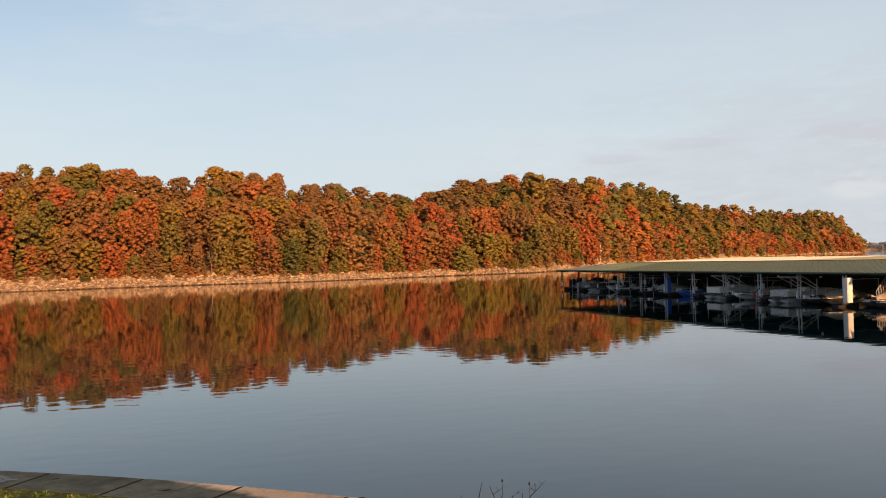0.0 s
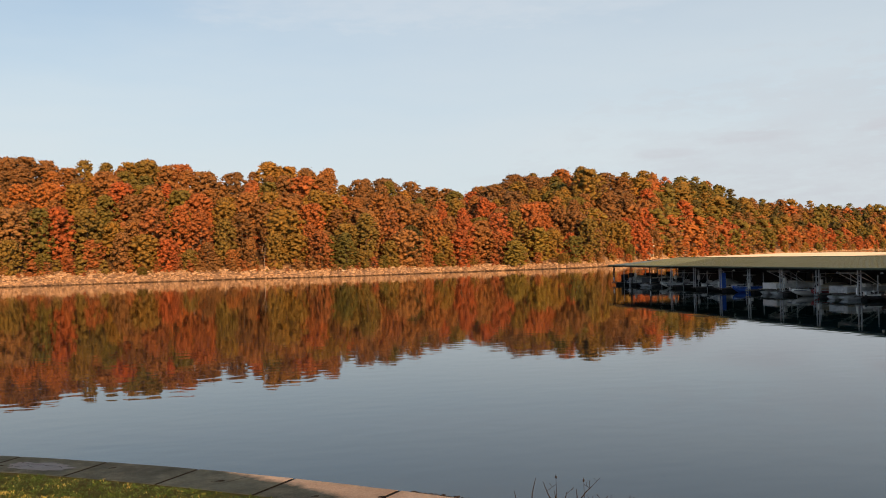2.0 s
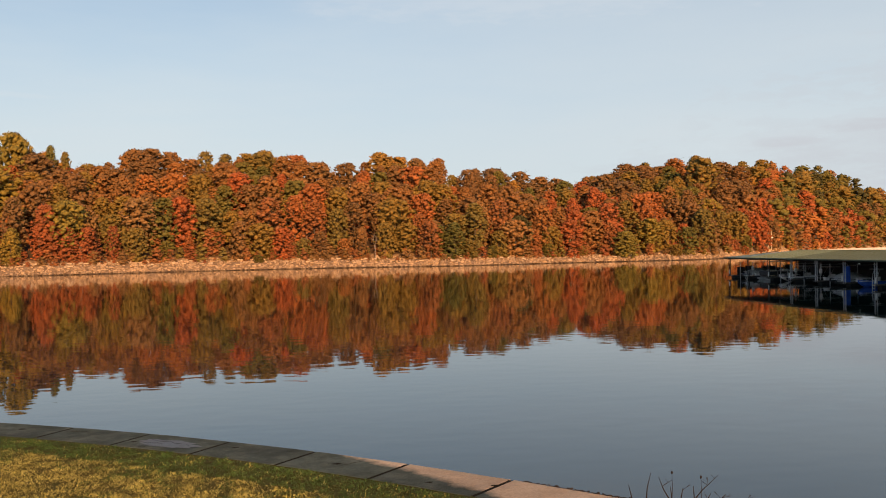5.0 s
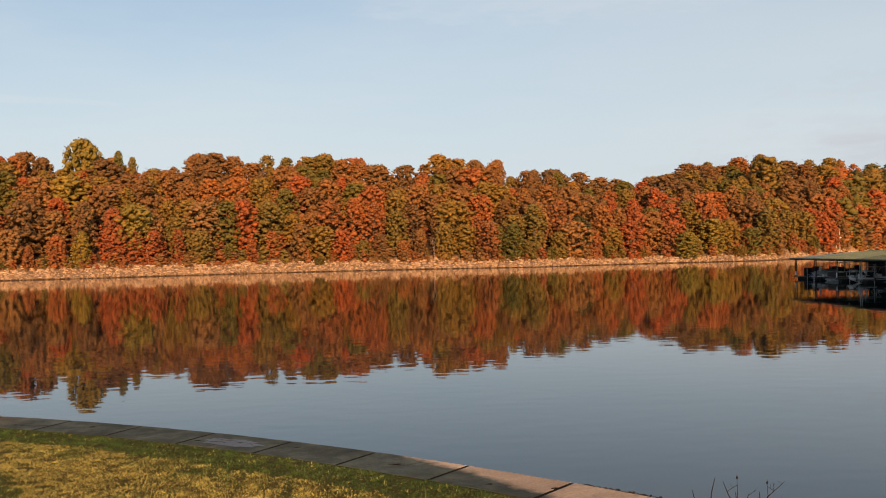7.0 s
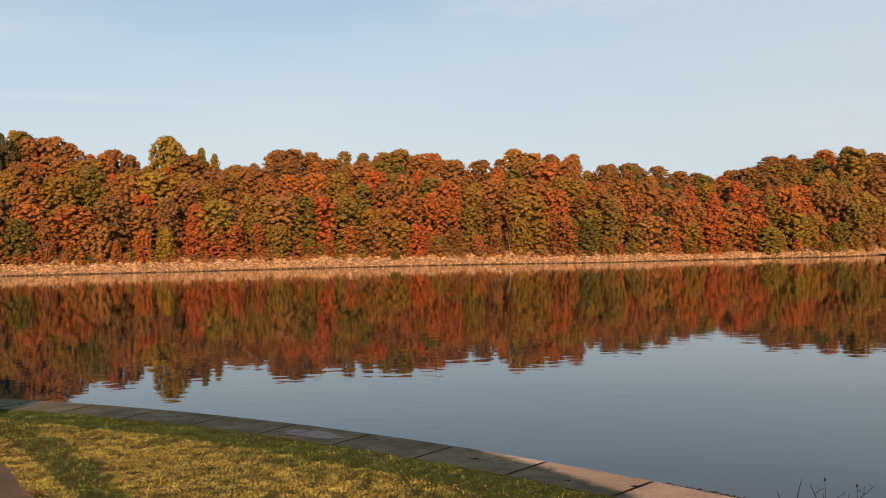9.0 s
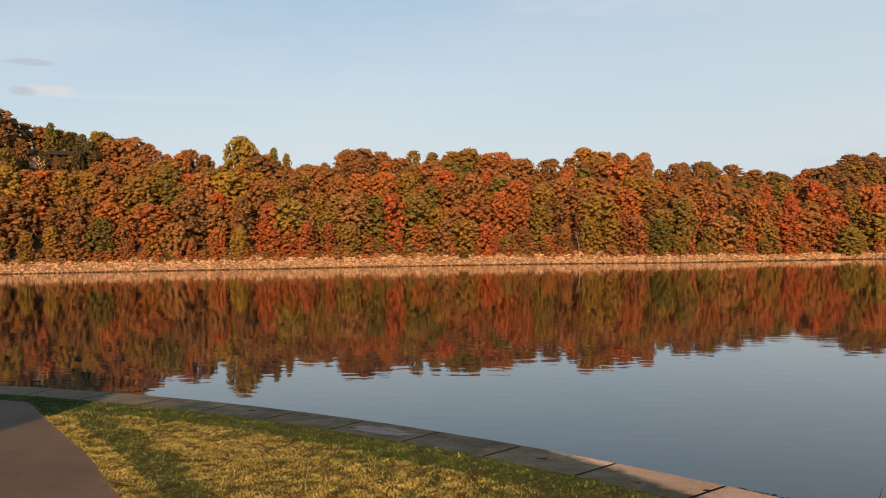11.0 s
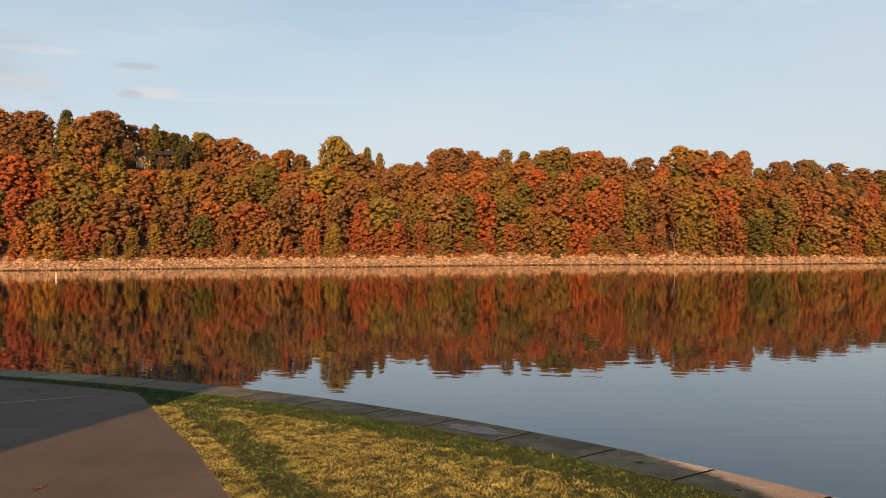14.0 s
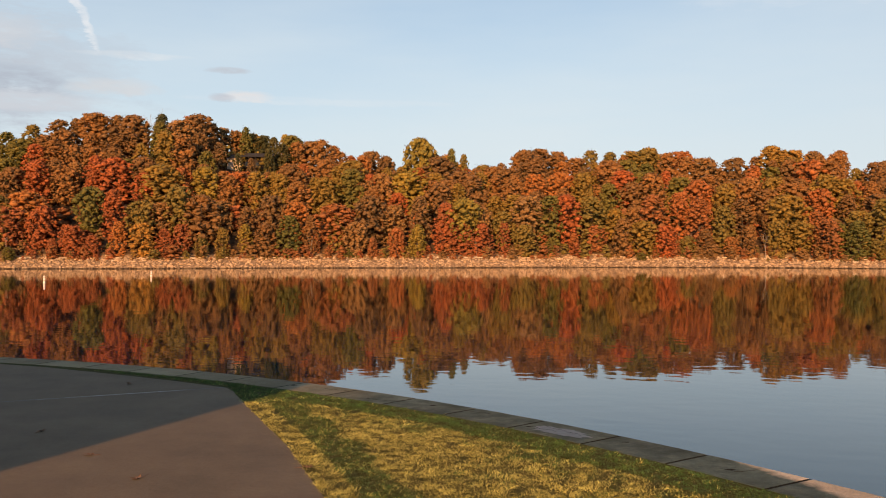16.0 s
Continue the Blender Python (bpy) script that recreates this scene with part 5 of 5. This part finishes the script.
tagged(dock, "long covered boat dock with low green metal roof", "boat dock")


def boat_hull(bm, length, beam, depth):
    """Planing hull, bow towards -x, keel at z = 0."""
    rows = []
    for i in range(9):
        t = i / 8
        half = beam / 2 * min(1.0, (t * 2.2 + 0.02) ** 0.6)
        x = -length / 2 + length * t
        sheer = depth * (1.0 + 0.18 * (1 - t) ** 2)
        keel = depth * 0.75 * max(0.0, 1 - t * 3.2) ** 1.6
        rows.append([bm.verts.new(p) for p in ((x, -half, sheer), (x, -half * 0.82, keel + depth * 0.35 * (1 - keel)), (x, 0, keel), (x, half * 0.82, keel + depth * 0.35 * (1 - keel)), (x, half, sheer))])
    for p, q in zip(rows, rows[1:]):
        for j in range(4):
            bm.faces.new((p[j], p[j + 1], q[j + 1], q[j]))
        bm.faces.new((p[4], p[0], q[0], q[4]))
    bm.faces.new(rows[-1])
    bm.faces.new(rows[0][::-1])
    bmesh.ops.recalc_face_normals(bm, faces=bm.faces)
    return bm


def outboard(bm, x, z):
    box(bm, x, x + 0.55, -0.22, 0.22, z + 0.35, z + 0.95, 0.08)
    box(bm, x + 0.15, x + 0.4, -0.08, 0.08, z - 0.4, z + 0.35, 0.03)
    return bm


def runabout(x, y, length, hull, cover, label, turn=0):
    """A motor boat under a peaked canvas cover, or open with a screen."""
    b = new("motor_boat")
    b.matrix_basis = pose(x, y, -0.12, 0, 0, turn)
    beam, depth = length * 0.34, 0.74
    part("hull", boat_hull(bmesh.new(), length, beam, depth), hull, b, smooth=True)
    bm = bmesh.new()
    box(bm, -length * 0.48, length * 0.5, -beam * 0.50, beam * 0.50, depth * 0.98, depth * 1.05, 0.03)
    part("gunwale", bm, WHITE if hull is not WHITE else NAVY, b)
    if cover:
        bm = bmesh.new()
        ring = []
        for i in range(7):
            t = i / 6
            xx = -length * 0.42 + length * 0.9 * t
            half = beam / 2 * min(1.0, (t * 2.0 + 0.25) ** 0.6) * 1.02
            peak = depth + 0.25 + 0.55 * math.sin(math.pi * min(1, t * 1.1)) ** 0.7
            ring.append([bm.verts.new(p) for p in ((xx, -half, depth * 0.95), (xx, -half * 0.75, depth + 0.12), (xx, 0, peak), (xx, half * 0.75, depth + 0.12), (xx, half, depth * 0.95))])
        for p, q in zip(ring, ring[1:]):
            for j in range(4):
                bm.faces.new((p[j], q[j], q[j + 1], p[j + 1]))
        bmesh.ops.recalc_face_normals(bm, faces=bm.faces)
        part("canvas_cover", bm, cover, b, "taut canvas boat cover", True)
    else:
        bm = bmesh.new()
        for s in (-1, 1):
            vs = [bm.verts.new(p) for p in ((-length * 0.12, 0, depth + 0.05), (-length * 0.02, s * beam * 0.45, depth + 0.05), (length * 0.05, s * beam * 0.42, depth + 0.5), (-length * 0.02, 0, depth + 0.55))]
            bm.faces.new(vs)
        bmesh.ops.solidify(bm, geom=list(bm.faces), thickness=0.02)
        part("windscreen", bm, GLASS_DARK, b)
        for s in (-1, 1):
            bm = bmesh.new()
            box(bm, length * 0.1, length * 0.2, s * beam * 0.1, s * beam * 0.38, depth, depth + 0.45, 0.05)
            part("seat", bm, WHITE, b)
    for s in (-1, 1):
        part("bow_rail", bar(bmesh.new(), (-length * 0.46, s * 0.1, depth * 1.45), (-length * 0.1, s * beam * 0.47, depth * 1.32), 0.022, 0.022, 5), STEEL, b)
        part("rail_post", bar(bmesh.new(), (-length * 0.28, s * beam * 0.33, depth * 1.05), (-length * 0.28, s * beam * 0.33, depth * 1.38), 0.018, 0.018, 5), STEEL, b)
        if not cover:
            part("top_bow", bar(bmesh.new(), (length * 0.02, s * beam * 0.46, depth), (length * 0.16, s * beam * 0.42, depth + 1.25), 0.022, 0.022, 5), STEEL, b)
    if not cover:
        part("canvas_top", box(bmesh.new(), -length * 0.02, length * 0.3, -beam * 0.45, beam * 0.45, depth + 1.24, depth + 1.32, 0.03), CANVAS_GREY, b)
    part("outboard_motor", outboard(bmesh.new(), length * 0.5, 0.35), TYRE, b)
    tagged(b, label, "boat", "boats in the dock")


def pontoon(x, y, length, fence, canopy, label, folded=True):
    """A pontoon boat: two tubes, deck, fence panels and a canvas top on a tube frame."""
    b = new("pontoon_boat")
    b.matrix_basis = pose(x, y, 0.0)
    for s in (-1, 1):
        bm = bmesh.new()
        bar(bm, (-length / 2 + 0.6, s * 0.9, 0.12), (length / 2, s * 0.9, 0.12), 0.3, 0.3, 12)
        bar(bm, (-length / 2, s * 0.9, 0.24), (-length / 2 + 0.6, s * 0.9, 0.12), 0.06, 0.3, 12)
        part("pontoon", bm, STEEL, b)
    part("deck", box(bmesh.new(), -length / 2 + 0.2, length / 2, -1.25, 1.25, 0.44, 0.54, 0.02), DECK_WOOD, b)
    bay = (length - 1.1) / 4
    for s in (-1, 1):
        for i in range(4):
            x0 = -length / 2 + 0.5 + bay * i
            part("fence_panel", box(bmesh.new(), x0 + 0.05, x0 + bay - 0.05, s * 1.22 - 0.02, s * 1.22 + 0.02, 0.66, 1.12, 0.01), fence, b)
            part("fence_post", box(bmesh.new(), x0 - 0.03, x0 + 0.03, s * 1.22 - 0.03, s * 1.22 + 0.03, 0.54, 1.16), WHITE, b)
        part("fence_rail", box(bmesh.new(), -length / 2 + 0.45, length / 2 - 0.6, s * 1.22 - 0.03, s * 1.22 + 0.03, 1.164, 1.22, 0.01), WHITE, b)
    for i in range(2):
        part("bench", box(bmesh.new(), -length / 2 + 0.7 + i * (length - 2.6), -length / 2 + 1.6 + i * (length - 2.6), -1.1, -0.3 + 0.5 * i, 0.545, 1.3, 0.08), CANVAS_TAN, b)
    part("fence_panel", box(bmesh.new(), -length / 2 + 0.44, -length / 2 + 0.48, -1.2, 1.2, 0.6, 1.2, 0.01), fence, b)
    part("console", box(bmesh.new(), 0.2, 0.9, 0.2, 0.9, 0.54, 1.4, 0.06), WHITE, b)
    for s in (-1, 1):
        struts = [(0.6, -1.9, 2.35, 0.05), (0.9, -1.0, 2.45, 0.05)] if folded else [(0.2, -1.1, 2.4, 0.02), (0.2, 1.4, 2.4, 0.02)]
        for x0, x1, z1, r in struts:
            part("strut", bar(bmesh.new(), (x0, s * 1.18, 1.2), (x1, s * 1.18, z1), r, r, 6), WHITE if folded else STEEL, b)
    bm = bmesh.new()
    if folded:
        box(bm, -2.1, -0.9, -1.25, 1.25, 2.32, 2.5, 0.06)
    else:
        box(bm, -1.3, 1.6, -1.25, 1.25, 2.38, 2.46, 0.03)
    part("canvas_top", bm, canopy, b)
    part("outboard_motor", outboard(bmesh.new(), length / 2, 0.3), TYRE, b)
    tagged(b, label, "boat", "boats in the dock")


def berth(k, off=0.0):
    """Middle of the k-th bay from the far end."""
    return posts_at[k] - BAY / 2 + off


# dark hulls and fences hold the shade of the covered slips in their colour
runabout(58.4, berth(0, 0.6), 5.0, NAVY, CANVAS_GREY, "navy motor boat under a grey cover at the dock end")
pontoon(58.6, berth(1), 6.4, DARK_STEEL_AND_SHADE, CANVAS_GREY, "dark-sided pontoon boat with its canvas top up", False)
runabout(57.9, berth(2), 5.4, WHITE, None, "white open motor boat in a dark slip")
runabout(57.8, berth(3), 5.2, TYRE, None, "open motor boat with a tinted screen, hull darkened for shade")
runabout(57.7, berth(4, 0.4), 4.8, DARK_STEEL_AND_SHADE, CANVAS_GREY, "dark fishing boat under a grey cover")
runabout(56.9, berth(5, 0.5), 3.4, BLUE, None, "small blue and white open motor boat with a canvas top")
pontoon(58.3, berth(6), 6.2, WHITE, CANVAS_GREY, "white-sided pontoon boat with folded top frame")
runabout(57.9, berth(7, 0.7), 6.2, WHITE, None, "long white motor boat at the outer slips")
runabout(58.2, berth(7, -1.4), 5.4, RED, CANVAS_TAN, "red-trimmed motor boat under a tan cover")
pontoon(58.0, berth(8), 6.8, CANVAS_GREY, CANVAS_GREY, "grey pontoon boat with white folded top frame", True)
runabout(57.6, berth(9), 5.2, TYRE, CANVAS_TAN, "motor boat under a sunlit tan cover, hull darkened for shade")
runabout(57.9, berth(10), 5.6, NAVY, CANVAS_TAN, "navy cabin boat under a tan canvas cover")

# tall blue locker and white cabinet standing on the fingers
locker = new("dock_locker")
locker.matrix_basis = pose(EAVE_X + 0.75, 93.9, 0.42)
part("body", box(bmesh.new(), -0.02, 0.45, -0.28, 0.28, 0.0, 1.75, 0.03), BLUE, locker)
part("door", box(bmesh.new(), -0.045, -0.024, -0.25, 0.25, 0.06, 1.7, 0.01), BLUE, locker)
part("handle", box(bmesh.new(), -0.07, -0.047, 0.16, 0.19, 0.8, 0.98, 0.005), STEEL, locker, "metal handle")
tagged(locker, "tall bright blue locker on a dock finger", "locker")
cabinet = new("utility_cabinet")
cabinet.matrix_basis = pose(EAVE_X - 0.30, 62.9, 0.42)
part("body", box(bmesh.new(), -0.30, 0.25, -0.30, 0.30, 0.0, 2.1, 0.03), WHITE, cabinet)
part("door", box(bmesh.new(), -0.26, 0.21, -0.325, -0.304, 0.06, 2.04, 0.01), WHITE, cabinet)
part("nameplate", box(bmesh.new(), -0.10, 0.10, -0.335, -0.327, 1.6, 1.72, 0.003), STEEL, cabinet, "small grey plate")
part("handle", box(bmesh.new(), 0.14, 0.17, -0.35, -0.327, 0.9, 1.1, 0.005), STEEL, cabinet, "metal handle")
tagged(cabinet, "tall weathered white utility cabinet on the dock", "cabinet")


def boat_lift(y):
    """A slip lift: four thin uprights, cradle beams and a winch box."""
    b = new("boat_lift")
    b.matrix_basis = pose(EAVE_X + 1.6, y, 0)
    for xx in (0.0, 3.4):
        for s in (-1.9, 1.9):
            part("upright", box(bmesh.new(), xx - 0.035, xx + 0.035, s - 0.035, s + 0.035, -0.4, 2.3), STEEL, b)
    for xx in (0.0, 3.4):
        part("cradle_beam", box(bmesh.new(), xx - 0.06, xx + 0.06, -1.86, 1.86, -0.36, -0.24, 0.01), STEEL, b)
    part("top_rail", bar(bmesh.new(), (0.0, -1.9, 2.28), (3.4, -1.9, 2.28), 0.03, 0.03, 6), STEEL, b)
    part("winch_box", box(bmesh.new(), -0.18, 0.16, -2.12, -1.96, 1.2, 1.75, 0.03), WHITE, b, "white winch box")
    tagged(b, "galvanised boat lift frame in a slip", "boat lift", "boat lifts in the dock")


def dock_box_thing(x, y):
    b = new("dock_box")
    b.matrix_basis = pose(x, y, 0.42)
    part("chest", box(bmesh.new(), -0.3, 0.3, -0.2, 0.2, 0.0, 0.32, 0.04), WHITE, b)
    part("lid", box(bmesh.new(), -0.32, 0.32, -0.22, 0.22, 0.324, 0.38, 0.02), WHITE, b)
    tagged(b, "low white storage box on a dock finger", "dock box", "dock boxes")


for k in (0, 2, 3, 4, 6, 7, 9):
    boat_lift(berth(k))
for k in (1, 2, 4, 5, 7, 8, 9):
    dock_box_thing(EAVE_X + 1.3 + 0.5 * (k % 3), posts_at[k] + 0.05)


def skiff(x, y, turn, mat, label):
    """A small open fishing boat with two thwarts and a tilted motor."""
    b = new("fishing_boat")
    b.matrix_basis = pose(x, y, -0.08, 0, 0, turn)
    # hull colour darkened to stand for shade below the gunwale
    part("hull", boat_hull(bmesh.new(), 4.2, 1.5, 0.52), DARK_STEEL_AND_SHADE if mat is not RED else mat, b, smooth=True)
    for s in (-1, 1):
        part("gunwale", bar(bar(bmesh.new(), (-2.0, s * 0.16, 0.60), (-0.9, s * 0.66, 0.58), 0.045, 0.045, 6), (-0.9, s * 0.66, 0.58), (2.05, s * 0.73, 0.55), 0.045, 0.045, 6), mat, b)
    part("foredeck", box(bmesh.new(), -1.75, -0.85, -0.42, 0.42, 0.56, 0.60, 0.02), mat, b)
    for xx in (-0.6, 0.7):
        part("thwart", box(bmesh.new(), xx, xx + 0.3, -0.66, 0.66, 0.53, 0.60, 0.02), CANVAS_TAN, b)
    part("outboard_motor", outboard(bmesh.new(), 2.1, 0.2), TYRE, b)
    part("pole_seat", bar(bar(bmesh.new(), (-1.2, 0, 0.5), (-1.2, 0, 0.85), 0.03, 0.03, 6), (-1.2, 0, 0.85), (-1.2, 0, 0.98), 0.2, 0.17, 8), CANVAS_GREY, b)
    tagged(b, label, "boat", "boats in the dock")


for x, y, turn, mat, label in [(56.9, berth(0, -1.5), 6, WHITE, "small white fishing boat near the dock end"), (57.4, berth(1, 1.6), -8, STEEL, "bare metal fishing boat beside a pontoon boat"),
                               (57.2, berth(2, -1.6), 4, WHITE, "small white fishing boat in a dark slip"), (57.0, berth(4, -1.7), -5, WHITE, "small white fishing boat beside the blue locker"),
                               (57.3, berth(6, 1.7), 7, STEEL, "bare metal fishing boat beside a pontoon boat"), (57.0, berth(9, 1.8), -6, WHITE, "white fishing boat beside a covered boat")]:
    skiff(x, y, turn, mat, label)


def fender(x, y, z):
    """A hanging fender on its line."""
    b = new("fender")
    b.matrix_basis = pose(x, y, z)
    bm = bmesh.new()
    bar(bm, (0, 0, -0.24), (0, 0, 0.24), 0.085, 0.085, 10)
    bar(bm, (0, 0, 0.24), (0, 0, 0.32), 0.085, 0.03, 10)
    bar(bm, (0, 0, -0.32), (0, 0, -0.24), 0.03, 0.085, 10)
    part("tube", bm, WHITE, b)
    part("line", bar(bmesh.new(), (0, 0, 0.32), (0.06, 0, 0.62), 0.01, 0.01, 4), CANVAS_TAN, b)
    tagged(b, "white fender hanging from a dock post", "fender", "fenders on the dock")


for k in range(10):
    if k % 3 != 1:
        fender(EAVE_X + 0.38, posts_at[k] + (0.2 if k % 2 else -0.2), 0.85)


def ladder(y):
    b = new("dock_ladder")
    b.matrix_basis = pose(EAVE_X + 0.26, y, 0)
    for s in (-0.2, 0.2):
        part("rail", bar(bmesh.new(), (0, s, -0.4), (0, s, 1.25), 0.025, 0.025, 6), STEEL, b)
    for i in range(5):
        part("rung", bar(bmesh.new(), (0, -0.2, -0.25 + 0.28 * i), (0, 0.2, -0.25 + 0.28 * i), 0.018, 0.018, 6), STEEL, b)
    tagged(b, "metal swim ladder at the end of a dock finger", "ladder", "ladders on the dock")


for k in (1, 3, 6, 8):
    ladder(posts_at[k])

# sloping gangway with braced handrails at the near end, and a sunlit float beside it
gang = new("gangway")
gang.matrix_basis = pose(55.6, 60.4, 0.5, 0, -13, 38)
part("deck", box(bmesh.new(), 0.0, 5.2, -0.45, 0.45, -0.05, 0.05, 0.01), DECK_WOOD, gang)
for s in (-0.45, 0.45):
    part("handrail", bar(bmesh.new(), (0, s, 0.95), (5.2, s, 0.95), 0.035, 0.035, 6), STEEL, gang)
    for i in range(6):
        part("baluster", bar(bmesh.new(), (i * 1.04, s, 0.05), (i * 1.04, s, 0.95), 0.022, 0.022, 6), STEEL, gang)
    for i in range(5):
        part("brace", bar(bmesh.new(), (i * 1.04, s, 0.08), (i * 1.04 + 1.04, s, 0.92), 0.016, 0.016, 5), STEEL, gang)
tagged(gang, "sloping metal gangway with braced handrails at the dock", "gangway")
skiff(56.2, 60.9, 80, WHITE, "white fishing boat lit by the sun at the dock end")
# lamps under the eave
for k in (2, 5, 7, 8, 9):
    b = new("dock_lamp")
    b.matrix_basis = pose(EAVE_X + 0.5, posts_at[k] - BAY * 0.5, EAVE_Z - 0.26)
    part("bracket", box(bmesh.new(), -0.03, 0.03, -0.03, 0.03, -0.1, 0.02, 0.005), DARK_STEEL_AND_SHADE, b)
    part("shade", bar(bmesh.new(), (0, 0, -0.22), (0, 0, -0.1), 0.14, 0.05, 10), WHITE, b, "white enamel shade")
    tagged(b, "small unlit white lamp under the dock eave", "lamp", "lamps of the dock")


# ---- houses in the woods ----
# siding darkened so that its colour holds the porch shade
SIDING_SHADE_DARK = material("shade_dark_siding", lambda n, v: (n.ramp(n.noise(n.mapping(v, scale=(1, 1, 8)), 1.5, 5), [(0.3, (0.020, 0.017, 0.015)), (0.7, (0.045, 0.038, 0.032))]), None, 0), 0.9)
SIDING_TAN = material("tan_siding", lambda n, v: (n.ramp(n.noise(n.mapping(v, scale=(1, 1, 8)), 1.5, 5), [(0.3, (0.42, 0.33, 0.25)), (0.7, (0.55, 0.45, 0.35))]), None, 0), 0.85)
SHINGLE = material("dark_shingles", lambda n, v: (n.ramp(n.noise(v, 3, 6), [(0.3, (0.022, 0.022, 0.024)), (0.7, (0.055, 0.053, 0.05))]), None, 0), 0.9)


def gable_roof(bm, x0, x1, y0, y1, z, rise):
    ym = (y0 + y1) / 2
    v = [bm.verts.new(p) for p in ((x0, y0, z), (x1, y0, z), (x1, y1, z), (x0, y1, z), (x0, ym, z + rise), (x1, ym, z + rise))]
    for f in ((0, 1, 5, 4), (2, 3, 4, 5), (0, 4, 3), (1, 2, 5), (0, 3, 2, 1)):
        bm.faces.new([v[i] for i in f])
    return bm


def window_unit(house, x, z, w_, h_, y):
    win = part("window", box(bmesh.new(), x, x + w_, y - 0.06, y, z, z + h_, 0.01), SIDING_SHADE_DARK, house)
    pane = part("pane", box(bmesh.new(), x + 0.08, x + w_ - 0.08, y - 0.085, y - 0.064, z + 0.08, z + h_ - 0.08), GLASS_DARK, win)
    return pane


def porch_house(a, d, base_z):
    h = new("house")
    x, y = spot(a, d)
    h.matrix_basis = pose(x, y, base_z, 0, 0, -a)
    # wall behind the porch has the shade in its colour
    part("wall", box(bmesh.new(), -3.2, 8.0, 0.0, 7.0, -3.0, 4.6), SIDING_SHADE_DARK, h)
    part("wing", box(bmesh.new(), -7.6, -3.22, -1.0, 6.0, -3.0, 4.2), SIDING_TAN, h, "sunlit tan end wall")
    part("roof", gable_roof(bmesh.new(), -3.6, 8.6, -2.4, 7.6, 4.62, 1.7), SHINGLE, h)
    part("roof", gable_roof(bmesh.new(), -8.0, -3.3, -1.5, 6.5, 4.22, 1.5), SHINGLE, h)
    part("deck", box(bmesh.new(), -3.1, 8.4, -2.2, -0.02, 1.0, 1.2), SIDING_SHADE_DARK, h)
    for i in range(6):
        px = -2.9 + i * 2.2
        part("porch_post", box(bmesh.new(), px - 0.08, px + 0.08, -2.15, -1.99, -3.0, 4.6), SIDING_SHADE_DARK, h)
    for z in (1.55, 2.05):
        part("rail", box(bmesh.new(), -2.8, 8.2, -2.12, -2.04, z, z + 0.07), SIDING_SHADE_DARK, h)
    for px in (-1.8, 1.6, 5.0):
        window_unit(h, px, 1.6, 1.5, 1.6, 0.0)
    tagged(h, "wooden house among the hilltop trees, deep porch shade painted dark", "house")


def cream_house(a, d, base_z):
    h = new("house")
    x, y = spot(a, d)
    h.matrix_basis = pose(x, y, base_z, 0, 0, -a)
    part("wall", box(bmesh.new(), -1.4, 5.0, 0.0, 7.0, -2.0, 9.6), SIDING_TAN, h)
    part("roof", gable_roof(bmesh.new(), -1.7, 5.3, -0.4, 7.4, 9.62, 2.0), SHINGLE, h)
    window_unit(h, 0.3, 7.2, 1.0, 1.4, 0.0)
    window_unit(h, 2.6, 7.2, 1.0, 1.4, 0.0)
    tagged(h, "tan house wall showing between the hilltop trees", "house")


porch_house(-29.7, 60.0, 30.3)
cream_house(0.10, 63.0, 18.3)


# ---- markers on the water and a pole on the beach ----
ORANGE_BAND = material("orange_band", lambda n, v: ((0.65, 0.16, 0.03), None, 0), 0.5)
for bx, by in ((-98.2, 110.6), (-102.0, 142.2)):
    buoy = new("buoy")
    buoy.matrix_basis = pose(bx, by, 0)
    bm = bmesh.new()
    bar(bm, (0, 0, -0.5), (0, 0, 0.95), 0.17, 0.15, 14)
    bar(bm, (0, 0, 0.95), (0, 0, 1.05), 0.15, 0.06, 14)
    part("float_tube", bm, WHITE, buoy)
    for z in (0.30, 0.78):
        part("band", bar(bmesh.new(), (0, 0, z), (0, 0, z + 0.06), 0.172, 0.172, 14), ORANGE_BAND, buoy, "thin orange band")
    tagged(buoy, "white tube marker buoy standing in calm water", "buoy", "marker buoys")

pole = new("utility_pole")
px, py = spot(26.5, 6.0)
pole.matrix_basis = pose(px, py, 2.6)
part("mast", bar(bmesh.new(), (0, 0, -0.5), (0, 0, 7.4), 0.15, 0.11, 10), PALE_BARK, pole)
part("mast", bar(bmesh.new(), (-1.1, 0.3, -0.5), (-1.1, 0.3, 6.2), 0.13, 0.1, 10), PALE_BARK, pole)
part("lamp_box", box(bmesh.new(), -0.1, 0.55, -0.3, 0.1, 3.9, 4.6, 0.05), WHITE, pole, "white box")
tagged(pole, "wooden twin utility pole with a white box on the beach", "pole")
